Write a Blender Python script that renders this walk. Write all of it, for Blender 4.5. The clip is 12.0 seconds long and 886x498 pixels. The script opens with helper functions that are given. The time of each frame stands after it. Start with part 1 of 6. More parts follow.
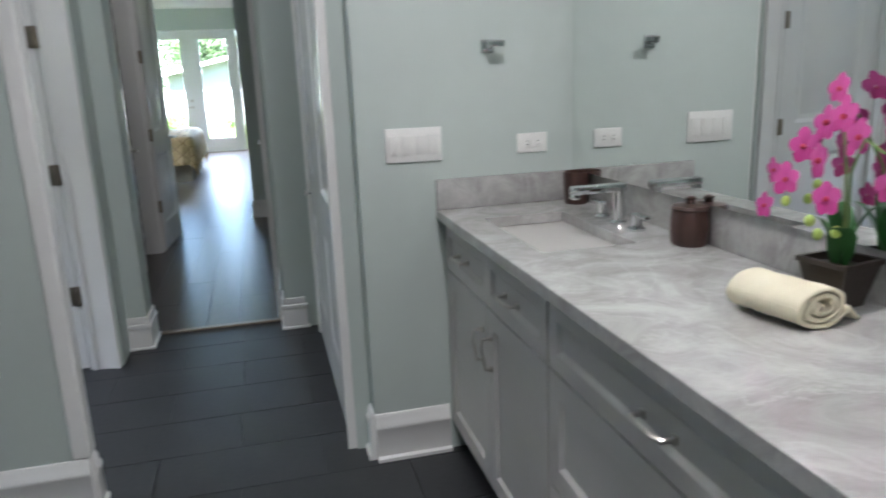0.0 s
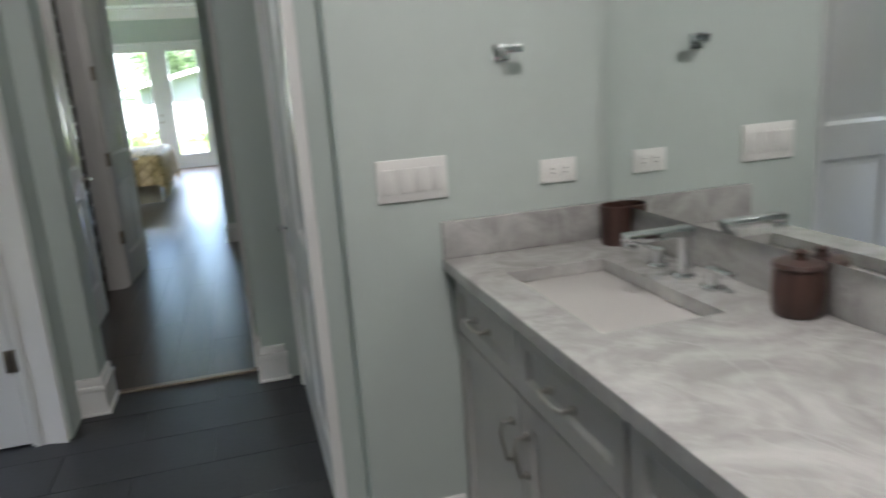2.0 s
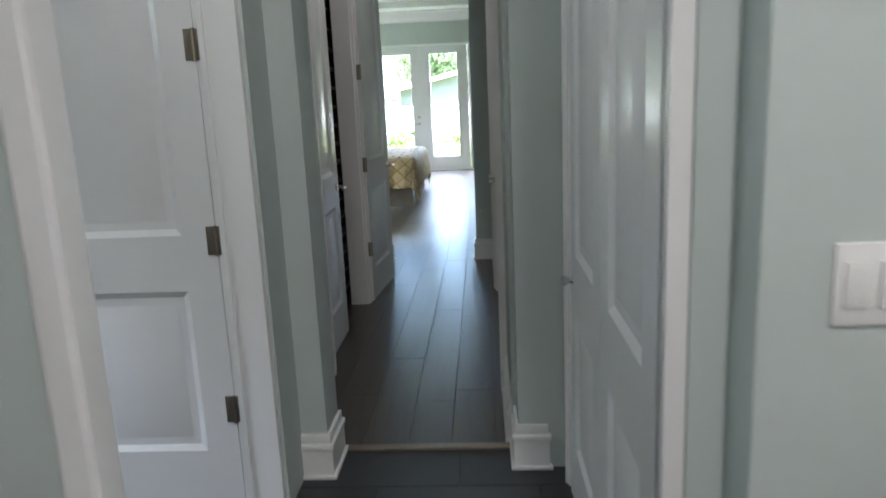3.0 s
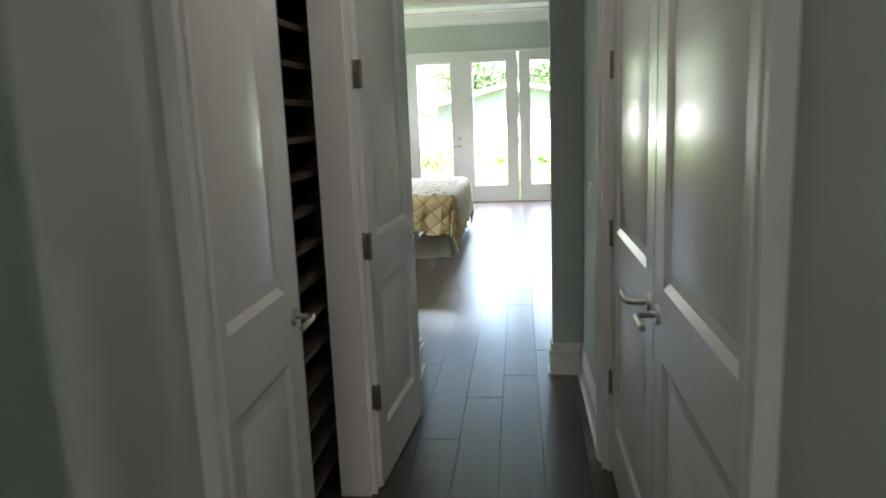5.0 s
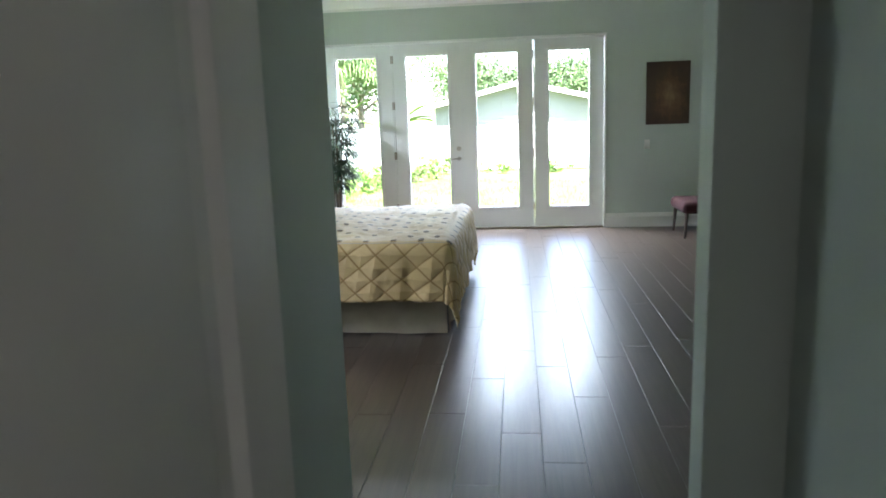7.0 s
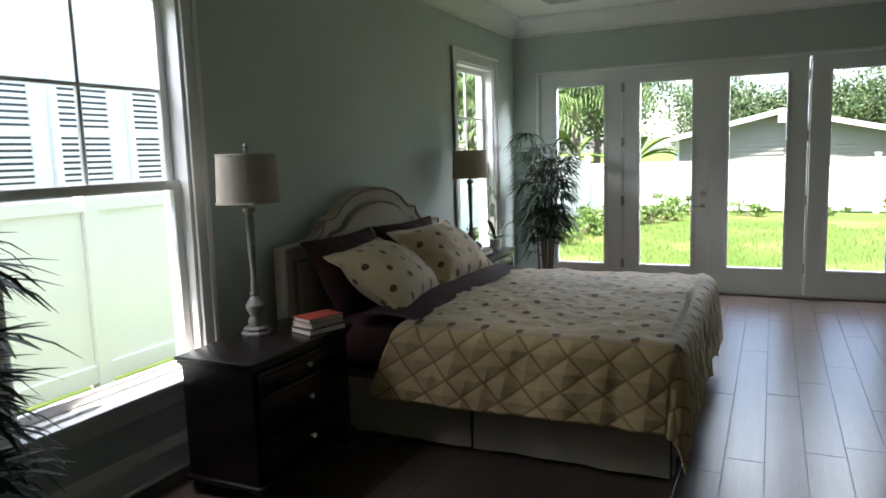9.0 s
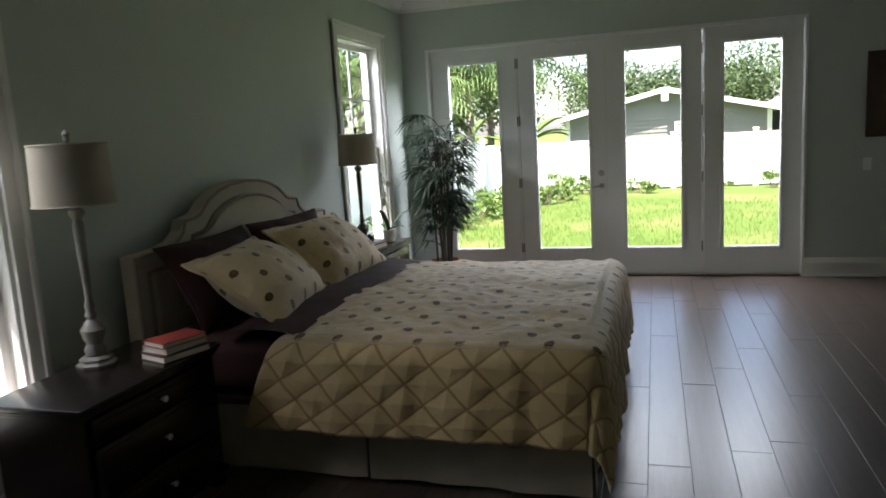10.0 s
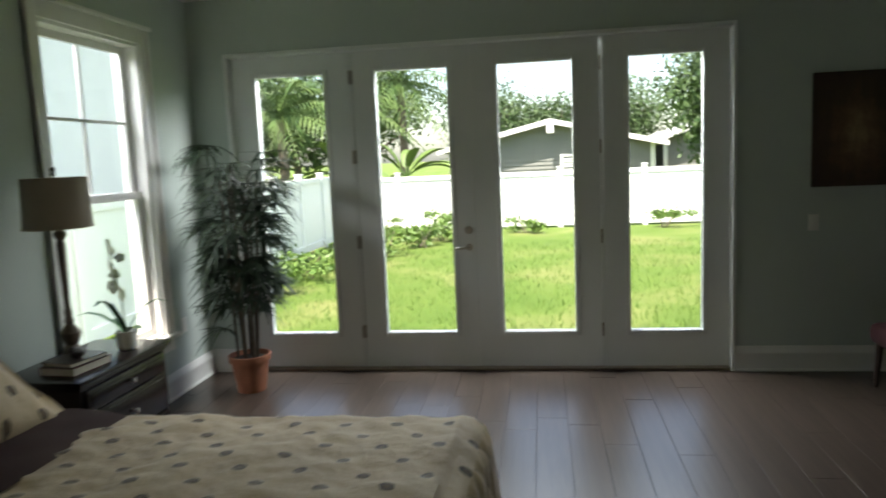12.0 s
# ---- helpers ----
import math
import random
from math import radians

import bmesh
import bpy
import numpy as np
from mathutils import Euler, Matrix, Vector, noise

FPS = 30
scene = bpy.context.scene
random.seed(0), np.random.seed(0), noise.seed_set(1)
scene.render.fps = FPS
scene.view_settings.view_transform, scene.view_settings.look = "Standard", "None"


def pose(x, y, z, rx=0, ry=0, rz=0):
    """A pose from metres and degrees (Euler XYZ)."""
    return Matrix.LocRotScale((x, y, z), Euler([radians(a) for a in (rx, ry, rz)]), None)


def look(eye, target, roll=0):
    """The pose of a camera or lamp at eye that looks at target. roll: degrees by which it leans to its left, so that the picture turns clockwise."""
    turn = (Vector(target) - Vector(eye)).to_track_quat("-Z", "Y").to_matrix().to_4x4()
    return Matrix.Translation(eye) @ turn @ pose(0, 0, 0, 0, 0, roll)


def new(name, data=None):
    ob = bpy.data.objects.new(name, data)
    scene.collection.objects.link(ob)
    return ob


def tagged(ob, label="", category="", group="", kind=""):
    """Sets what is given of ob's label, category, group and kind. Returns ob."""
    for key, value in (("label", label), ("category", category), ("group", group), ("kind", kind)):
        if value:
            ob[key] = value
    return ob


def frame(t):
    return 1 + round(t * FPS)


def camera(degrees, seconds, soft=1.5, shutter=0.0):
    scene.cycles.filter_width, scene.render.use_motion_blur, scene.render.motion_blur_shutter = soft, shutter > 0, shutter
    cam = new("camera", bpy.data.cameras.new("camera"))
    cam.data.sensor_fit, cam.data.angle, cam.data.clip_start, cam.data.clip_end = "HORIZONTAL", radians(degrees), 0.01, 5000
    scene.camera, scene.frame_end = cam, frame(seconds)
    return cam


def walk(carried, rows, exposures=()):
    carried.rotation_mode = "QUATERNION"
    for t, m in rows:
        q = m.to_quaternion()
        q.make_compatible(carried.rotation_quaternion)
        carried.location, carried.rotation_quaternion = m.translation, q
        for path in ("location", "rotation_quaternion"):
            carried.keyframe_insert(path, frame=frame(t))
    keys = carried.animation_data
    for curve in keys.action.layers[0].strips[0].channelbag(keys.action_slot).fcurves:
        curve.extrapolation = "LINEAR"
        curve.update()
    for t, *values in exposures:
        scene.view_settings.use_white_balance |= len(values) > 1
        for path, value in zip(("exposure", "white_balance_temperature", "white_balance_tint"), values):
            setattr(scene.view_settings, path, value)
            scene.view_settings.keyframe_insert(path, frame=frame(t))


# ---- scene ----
cam = camera(64.0, 12.0, soft=1.7, shutter=0.35)
PATH = [
    (0, (0.782, -3.826, 1.372), (1.251, -1.94, 0.897), -2.3),
    (0.5, (0.895, -3.802, 1.4), (1.63, -2.005, 0.923), -3.5),
    (1, (0.881, -3.763, 1.392), (1.813, -2.057, 0.921), -5.5),
    (1.5, (0.922, -3.623, 1.422), (1.781, -1.87, 0.988), -5.7),
    (2, (0.845, -3.304, 1.406), (1.363, -1.43, 0.939), -4.0),
    (2.5, (0.798, -2.917, 1.407), (0.841, -0.965, 0.972), -1.5),
    (2.7, (0.796, -2.702, 1.408), (0.722, -0.755, 0.957), -2.6),
    (3, (0.726, -2.399, 1.413), (0.607, -0.446, 0.998), -2.6),
    (3.4, (0.683, -1.955, 1.413), (0.507, 0.001, 1.03), -2.2),
    (3.5, (0.676, -1.845, 1.414), (0.458, 0.111, 1.054), -2.2),
    (3.7, (0.662, -1.62, 1.417), (0.424, 0.336, 1.063), -1.9),
    (5.3, (0.435, 0.316, 1.459), (0.237, 2.271, 1.088), -2.6),
    (5.5, (0.411, 0.568, 1.46), (0.31, 2.539, 1.135), -2.6),
    (5.9, (0.364, 1.075, 1.462), (0.285, 3.045, 1.125), -2.9),
    (6, (0.355, 1.202, 1.463), (0.22, 3.173, 1.15), -3.1),
    (6.5, (0.315, 1.798, 1.472), (0.122, 3.754, 1.107), -1.6),
    (8.3, (0.215, 3.575, 1.53), (-0.312, 5.476, 1.194), -2.6),
    (8.5, (0.21, 3.685, 1.535), (-0.427, 5.559, 1.244), -1.9),
    (9, (0.185, 3.76, 1.56), (-0.654, 5.556, 1.299), -1.8),
    (9.5, (0.141, 3.882, 1.569), (-0.598, 5.719, 1.286), -1.2),
    (10, (0.045, 4.268, 1.54), (-0.531, 6.157, 1.227), -3.4),
    (10.5, (-0.029, 4.813, 1.508), (-0.572, 6.715, 1.215), -1.3),
    (11, (-0.132, 5.419, 1.525), (-0.583, 7.351, 1.27), -0.7),
    (11.5, (-0.074, 6.019, 1.552), (-0.529, 7.954, 1.327), -1.1),
    (12, (0.063, 6.508, 1.608), (-0.217, 8.472, 1.356), -2.5),
]
EXPOSURES = [(0.0, 4.3, 5750, 13), (1.5, 4.0, 6100, 13), (3.0, 4.25, 5900, 14), (5.3, 4.45, 6450, 13), (6.7, 4.2, 6200, 14), (8.3, 2.85, 6350, 16), (9.5, 2.18, 6600, 18), (11.0, 2.2, 6950, 20), (12.0, 1.8, 7000, 11)]
walk(cam, [(t, look(eye, target, roll)) for t, eye, target, roll in PATH], EXPOSURES)

# ---- light ----
SUN_ELEVATION, SUN_TURN = radians(66), radians(205)
sky_world = bpy.data.worlds.new("sky")
scene.world = sky_world
sky_world.use_nodes = True
sky_tree = sky_world.node_tree
sky = sky_tree.nodes.new("ShaderNodeTexSky")
sky.sky_type, sky.sun_disc = "NISHITA", False
sky.sun_elevation, sky.sun_rotation = SUN_ELEVATION, SUN_TURN
sky.air_density, sky.dust_density, sky.ozone_density = 1.0, 2.0, 1.0
sky_tree.links.new(sky.outputs[0], sky_tree.nodes["Background"].inputs[0])
sky_tree.nodes["Background"].inputs[1].default_value = 0.15
sun_data = bpy.data.lights.new("sun", "SUN")
sun_data.energy, sun_data.angle, sun_data.color = 4.8, radians(0.6), (1.0, 0.96, 0.89)
sun = new("sun", sun_data)
sun_way = Vector((math.sin(SUN_TURN) * math.cos(SUN_ELEVATION), math.cos(SUN_TURN) * math.cos(SUN_ELEVATION), math.sin(SUN_ELEVATION)))
sun.matrix_world = look(sun_way * 50, (0, 0, 0))


def lamp(name, x, y, z, watts, size, color):
    data = bpy.data.lights.new(name, "AREA")
    data.energy, data.size, data.color, data.shape = watts, size, color, "DISK"
    ob = new(name, data)
    ob.matrix_world = look((x, y, z), (x, y + 0.001, 0))
    return ob


WARM = (1.0, 0.93, 0.84)
# first one follows from the counter's reflection; the rest are added, unseen fill light
DOWNLIGHTS_AND_FILL = [(-1.5, -1.0, 2.73, 0.1), (1.15, -2.7, 2.73, 1.3), (0.75, -4.6, 2.73, 1.4), (0.28, -1.0, 2.73, 0.34), (0.35, 1.7, 2.73, 0.19)]
for lx, ly, lz, watts in DOWNLIGHTS_AND_FILL:
    lamp("downlight_and_fill", lx, ly, lz - 0.012, watts, 0.11, WARM)


def sky_lamp(name, eye, target, wide, tall, watts):
    """Stands in for the sky's light that falls through an opening; it hangs outside, above the opening's head."""
    data = bpy.data.lights.new(name, "AREA")
    data.shape, data.size, data.size_y, data.energy, data.color = "RECTANGLE", wide, tall, watts, (0.87, 0.95, 1.0)
    ob = new(name, data)
    ob.matrix_world = look(eye, target)
    return ob


sky_lamp("sky_french", (-0.45, 12.55, 2.95), (-0.45, 8.6, 0.9), 3.6, 0.9, 160)
sky_lamp("sky_window_a", (-3.25, 6.04, 2.90), (-0.6, 6.04, 0.9), 1.1, 0.6, 13)
sky_lamp("sky_window_b", (-3.25, 10.54, 2.90), (-0.6, 10.54, 0.9), 1.1, 0.6, 26)
sky_lamp("sky_window_c", (-3.3, -1.1, 2.95), (1.0, -0.9, 0.9), 1.2, 0.5, 15)


# ---- materials ----
class Nodes:
    """Short hand for a material's node tree."""

    def __init__(self, name):
        self.m = bpy.data.materials.new(name)
        self.m.use_nodes = True
        self.t = self.m.node_tree
        self.b = self.t.nodes["Principled BSDF"]

    def put(self, socket, value):
        if hasattr(value, "links"):
            self.t.links.new(value, socket)
        else:
            socket.default_value = value

    def math(self, op, a, b=0.0, c=None):
        n = self.t.nodes.new("ShaderNodeMath")
        n.operation = op
        self.put(n.inputs[0], a)
        self.put(n.inputs[1], b)
        if c is not None:
            self.put(n.inputs[2], c)
        return n.outputs[0]

    def coord(self, which="Object"):
        return self.t.nodes.new("ShaderNodeTexCoord").outputs[which]

    def split(self, v):
        n = self.t.nodes.new("ShaderNodeSeparateXYZ")
        self.put(n.inputs[0], v)
        return n.outputs

    def scaled(self, v, s):
        n = self.t.nodes.new("ShaderNodeMapping")
        self.put(n.inputs[0], v)
        n.inputs["Scale"].default_value = s
        return n.outputs[0]

    def noise(self, scale, detail=4, rough=0.55, vec=None, dist=0.0):
        n = self.t.nodes.new("ShaderNodeTexNoise")
        self.put(n.inputs["Vector"], vec or self.coord())
        n.inputs["Scale"].default_value, n.inputs["Detail"].default_value = scale, detail
        n.inputs["Roughness"].default_value, n.inputs["Distortion"].default_value = rough, dist
        return n.outputs["Fac"]

    def ramp(self, fac, stops):
        n = self.t.nodes.new("ShaderNodeValToRGB")
        self.put(n.inputs[0], fac)
        while len(n.color_ramp.elements) < len(stops):
            n.color_ramp.elements.new(0.5)
        for e, (p, c) in zip(n.color_ramp.elements, stops):
            e.position = p
            e.color = (*c, 1) if len(c) == 3 else c
        return n.outputs[0]

    def mix(self, fac, a, b, how="MIX"):
        n = self.t.nodes.new("ShaderNodeMix")
        n.data_type, n.blend_type = "RGBA", how
        self.put(n.inputs[0], fac)
        self.put(n.inputs[6], a if hasattr(a, "links") else (*a, 1))
        self.put(n.inputs[7], b if hasattr(b, "links") else (*b, 1))
        return n.outputs[2]

    def random(self):
        return self.t.nodes.new("ShaderNodeObjectInfo").outputs["Random"]

    def island(self):
        return self.t.nodes.new("ShaderNodeNewGeometry").outputs["Random Per Island"]

    def bump(self, height, strength=0.2, distance=0.01):
        n = self.t.nodes.new("ShaderNodeBump")
        self.put(n.inputs["Height"], height)
        n.inputs["Strength"].default_value, n.inputs["Distance"].default_value = strength, distance
        self.t.links.new(n.outputs[0], self.b.inputs["Normal"])

    def done(self, color, rough=0.5, metal=0.0, spec=0.5):
        self.put(self.b.inputs["Base Color"], color if hasattr(color, "links") else (*color, 1))
        self.put(self.b.inputs["Roughness"], rough)
        self.b.inputs["Metallic"].default_value = metal
        self.b.inputs["Specular IOR Level"].default_value = spec
        return self.m


def tone(c, k):
    return tuple(min(1, v * k) for v in c)


def simple(name, color, rough=0.5, metal=0.0, vary=0.12, scale=6.0, bump=0.08, fine=60.0, spec=0.5):
    n = Nodes(name)
    big = n.noise(scale, 5)
    small = n.noise(fine, 3)
    col = n.ramp(big, [(0.3, tone(color, 1 - vary)), (0.7, tone(color, 1 + vary))])
    r = n.math("ADD", n.math("MULTIPLY", small, 0.12 if bump else 0.02), rough - (0.06 if bump else 0.01))
    if bump:
        n.bump(small, bump, 0.004)
    return n.done(col, r, metal, spec)


def wood(name, dark, light, rough, along="Y", random_tone=0.3, spec=0.5):
    n = Nodes(name)
    s = {"Y": (14, 1.1, 14), "X": (1.1, 14, 14), "Z": (14, 14, 1.1)}[along]
    v = n.scaled(n.coord(), s)
    grain = n.noise(2.2, 8, 0.65, v, 0.8)
    fine = n.noise(9.0, 4, 0.6, v)
    col = n.ramp(grain, [(0.3, dark), (0.5, tuple((a + b) / 2 for a, b in zip(dark, light))), (0.72, light)])
    k = n.math("ADD", n.math("MULTIPLY", n.random(), random_tone), 1 - random_tone / 2)
    comb = n.t.nodes.new("ShaderNodeCombineXYZ")
    for i in range(3):
        n.put(comb.inputs[i], k)
    col = n.mix(1.0, col, comb.outputs[0], "MULTIPLY")
    n.bump(grain, 0.004, 0.001)
    return n.done(col, n.math("ADD", n.math("MULTIPLY", fine, 0.08), rough - 0.04), 0, spec)


def fabric(name, color, rough=0.9, vary=0.12):
    n = Nodes(name)
    v = n.coord()
    w = n.t.nodes.new("ShaderNodeTexWave")
    n.put(w.inputs["Vector"], v)
    w.inputs["Scale"].default_value, w.inputs["Distortion"].default_value = 180, 2
    col = n.ramp(n.noise(5, 6), [(0.3, tone(color, 1 - vary)), (0.7, tone(color, 1 + vary))])
    n.bump(n.math("ADD", w.outputs["Fac"], n.noise(25, 4)), 0.15, 0.004)
    n.b.inputs["Sheen Weight"].default_value = 0.03
    return n.done(col, rough, 0, 0.2)


def marble(name, base, vein, dark, rough):
    n = Nodes(name)
    v = n.coord()
    cloud = n.noise(5.0, 9, 0.68, v, 1.0)
    vn = n.noise(2.2, 10, 0.55, v, 2.4)
    line = n.math("ABSOLUTE", n.math("SUBTRACT", vn, 0.5))
    col = n.ramp(cloud, [(0.32, dark), (0.5, base), (0.68, vein)])
    col = n.mix(n.ramp(line, [(0.0, (0.45, 0.45, 0.45)), (0.02, (0, 0, 0))]), col, vein)
    speck = n.noise(45, 5, 0.7)
    col = n.mix(n.ramp(speck, [(0.55, (0, 0, 0)), (0.75, (0.35, 0.35, 0.35))]), col, dark)
    return n.done(col, n.math("ADD", n.math("MULTIPLY", speck, 0.1), rough - 0.05))


def leafy(name, a, b, rough=0.5):
    n = Nodes(name)
    k = n.island()
    col = n.mix(k, a, b)
    col = n.mix(n.math("MULTIPLY", n.noise(14, 3), 0.5), col, tone(a, 0.55))
    n.b.inputs["Subsurface Weight"].default_value = 0.0
    return n.done(col, rough, 0, 0.35)


def glass_pane():
    n = Nodes("window_glass")
    t = n.t
    clear = t.nodes.new("ShaderNodeBsdfTransparent")
    clear.inputs[0].default_value = (0.97, 0.985, 0.98, 1)
    gloss = t.nodes.new("ShaderNodeBsdfGlossy")
    gloss.inputs["Roughness"].default_value = 0.01
    facing = t.nodes.new("ShaderNodeLayerWeight").outputs["Facing"]
    gain = n.math("ADD", n.math("MULTIPLY", n.math("POWER", facing, 5.0), 0.5), 0.025)
    mixer = t.nodes.new("ShaderNodeMixShader")
    t.links.new(gain, mixer.inputs[0])
    t.links.new(clear.outputs[0], mixer.inputs[1])
    t.links.new(gloss.outputs[0], mixer.inputs[2])
    t.links.new(mixer.outputs[0], t.nodes["Material Output"].inputs[0])
    return n.m


def mirror_material():
    n = Nodes("mirror_silver")
    return n.done((0.88, 0.90, 0.89), 0.005, 1.0)


def quilt(name, spots):
    """Gold comforter cloth: embroidered medallions on the top, a stitched diamond lattice on the drop."""
    n = Nodes(name)
    u, v, _ = n.split(n.coord("UV"))
    row = n.math("FLOOR", n.math("DIVIDE", v, 0.105))
    odd = n.math("MULTIPLY", n.math("MODULO", n.math("ABSOLUTE", row), 2.0), 0.5)
    fu = n.math("MULTIPLY", n.math("SUBTRACT", n.math("FRACT", n.math("ADD", n.math("DIVIDE", u, 0.19), odd)), 0.5), 0.19)
    fv = n.math("MULTIPLY", n.math("SUBTRACT", n.math("FRACT", n.math("DIVIDE", v, 0.105)), 0.5), 0.105)
    d = n.math("SQRT", n.math("ADD", n.math("MULTIPLY", fu, fu), n.math("MULTIPLY", fv, fv)))
    d = n.math("ADD", d, n.math("MULTIPLY", n.math("SUBTRACT", n.noise(70, 3), 0.5), 0.014))
    dot = n.ramp(n.math("MULTIPLY", d, 25.0), [(0.0, (0.14, 0.10, 0.04)), (0.20, (0.30, 0.22, 0.10)), (0.28, (0.10, 0.065, 0.03)), (0.48, (0.15, 0.10, 0.045)), (0.56, (1, 1, 1))])
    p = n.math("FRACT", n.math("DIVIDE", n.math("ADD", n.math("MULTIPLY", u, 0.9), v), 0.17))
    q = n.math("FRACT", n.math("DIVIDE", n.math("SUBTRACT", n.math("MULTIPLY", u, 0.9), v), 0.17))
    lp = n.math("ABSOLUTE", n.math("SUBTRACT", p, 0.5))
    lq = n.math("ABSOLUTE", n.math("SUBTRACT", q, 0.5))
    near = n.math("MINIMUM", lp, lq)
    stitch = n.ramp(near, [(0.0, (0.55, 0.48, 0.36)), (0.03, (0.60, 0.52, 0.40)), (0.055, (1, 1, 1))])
    cloth = n.ramp(n.noise(4, 6), [(0.3, (0.53, 0.37, 0.17)), (0.7, (0.63, 0.45, 0.23))])
    pale = n.ramp(n.noise(6, 6), [(0.3, (0.58, 0.43, 0.25)), (0.7, (0.68, 0.52, 0.32))])
    if spots:
        col = n.mix(1.0, pale, dot, "MULTIPLY")
        n.bump(n.math("ADD", n.noise(18, 6), n.math("MULTIPLY", n.math("LESS_THAN", d, 0.021), 0.5)), 0.6, 0.016)
    else:
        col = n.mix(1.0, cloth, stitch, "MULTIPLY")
        n.bump(n.math("ADD", n.noise(12, 6), n.math("MULTIPLY", near, 2.0)), 0.6, 0.018)
    n.b.inputs["Sheen Weight"].default_value = 0.3
    return n.done(col, 0.62, 0, 0.35)


def grass_ground():
    n = Nodes("lawn_grass")
    col = n.ramp(n.noise(0.55, 6), [(0.3, (0.085, 0.15, 0.022)), (0.5, (0.13, 0.19, 0.036)), (0.68, (0.25, 0.25, 0.09))])
    fine = n.noise(60, 5, 0.8)
    col = n.mix(n.math("MULTIPLY", fine, 0.6), col, (0.05, 0.09, 0.012))
    n.bump(fine, 0.8, 0.04)
    return n.done(col, 0.85, 0, 0.2)


M_WALL = simple("sage_wall_paint", (0.50, 0.555, 0.522), 0.62, 0, 0.025, 1.3, 0.012, 160, 0.35)
M_CEIL = simple("white_ceiling_paint", (0.80, 0.80, 0.78), 0.75, 0, 0.02, 1.5, 0.05, 120)
M_TRIM = simple("white_trim_paint", (0.80, 0.79, 0.77), 0.28, 0, 0.02, 2.5, 0.0)
M_DOOR = simple("white_door_paint", (0.79, 0.78, 0.76), 0.24, 0, 0.025, 1.8, 0.008, 40)
M_FRENCH = simple("white_exterior_door_paint", (0.76, 0.77, 0.76), 0.35, 0, 0.025, 1.8, 0.04, 70)
M_PLANK = wood("brown_hardwood", (0.030, 0.021, 0.0165), (0.072, 0.051, 0.040), 0.31, "Y", 0.09, 0.7)
M_JOINT = simple("dark_joint", (0.02, 0.016, 0.013), 0.8)
M_TILE = simple("charcoal_floor_tile", (0.030, 0.031, 0.034), 0.42, 0, 0.25, 3.0, 0.1, 50)
M_GROUT = simple("dark_grout", (0.045, 0.045, 0.047), 0.9)
M_COUNTER = marble("grey_marble", (0.40, 0.39, 0.375), (0.52, 0.51, 0.495), (0.29, 0.28, 0.27), 0.12)
M_WALLTILE = marble("cream_marble_tile", (0.62, 0.59, 0.53), (0.72, 0.70, 0.65), (0.45, 0.41, 0.36), 0.2)
M_CABINET = simple("pale_taupe_cabinet_paint", (0.47, 0.45, 0.43), 0.38, 0, 0.04, 2.5, 0.01, 60)
M_NICKEL = simple("brushed_nickel", (0.55, 0.52, 0.48), 0.30, 1.0, 0.06, 20, 0.03, 200)
M_BRONZE = simple("dull_bronze_hinge", (0.30, 0.25, 0.20), 0.42, 1.0, 0.1, 20, 0.05, 160)
M_CHROME = simple("chrome", (0.72, 0.73, 0.74), 0.10, 1.0, 0.03, 8, 0.0)
M_PORCELAIN = simple("white_porcelain", (0.82, 0.80, 0.75), 0.10, 0, 0.01, 4, 0.0)
M_PLASTIC = simple("white_switch_plastic", (0.80, 0.79, 0.76), 0.35, 0, 0.01, 8, 0.0)
M_GLASS = glass_pane()
M_MIRROR = mirror_material()
M_BROWN = wood("dark_brown_bathware", (0.035, 0.016, 0.012), (0.085, 0.04, 0.03), 0.35, "Z")
M_ESPRESSO = wood("espresso_wood", (0.006, 0.004, 0.004), (0.016, 0.010, 0.009), 0.24, "X", 0.2, 0.4)
M_TOWEL = fabric("cream_towel", (0.72, 0.66, 0.50), 0.95, 0.08)
M_LINEN = fabric("beige_linen", (0.50, 0.44, 0.37), 0.9, 0.06)
M_PIPING = fabric("taupe_piping", (0.30, 0.26, 0.22), 0.85, 0.08)
M_SHEET = fabric("brown_sheet", (0.050, 0.021, 0.019), 0.8, 0.15)
M_SKIRT = fabric("tan_bed_skirt", (0.42, 0.36, 0.27), 0.85, 0.1)
M_QUILT_TOP = quilt("medallion_quilt", True)
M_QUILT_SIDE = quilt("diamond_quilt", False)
M_SHADE = fabric("oatmeal_lamp_shade", (0.45, 0.39, 0.32), 0.9, 0.05)
M_LAMPBASE = simple("aged_bronze_lamp", (0.16, 0.13, 0.10), 0.5, 0.3, 0.35, 18, 0.3, 60)
M_LAMPGREY = simple("weathered_grey_lamp", (0.19, 0.175, 0.155), 0.55, 0.0, 0.3, 18, 0.3, 60)
M_RED = simple("red_book_cover", (0.42, 0.055, 0.04), 0.5, 0, 0.2, 14)
M_PAGES = simple("book_pages", (0.70, 0.66, 0.56), 0.9, 0, 0.08, 30)
M_MAROON = simple("maroon_box", (0.09, 0.015, 0.015), 0.35, 0, 0.2, 10)
M_TERRA = simple("terracotta", (0.36, 0.14, 0.075), 0.8, 0, 0.15, 9, 0.2, 40)
M_SOIL = simple("dark_soil", (0.03, 0.022, 0.016), 0.95, 0, 0.4, 30, 0.6, 50)
M_CANE = simple("brown_cane", (0.08, 0.06, 0.04), 0.7, 0, 0.3, 20, 0.2)
M_PALMLEAF = leafy("dark_palm_leaf", (0.012, 0.030, 0.012), (0.035, 0.060, 0.026), 0.6)
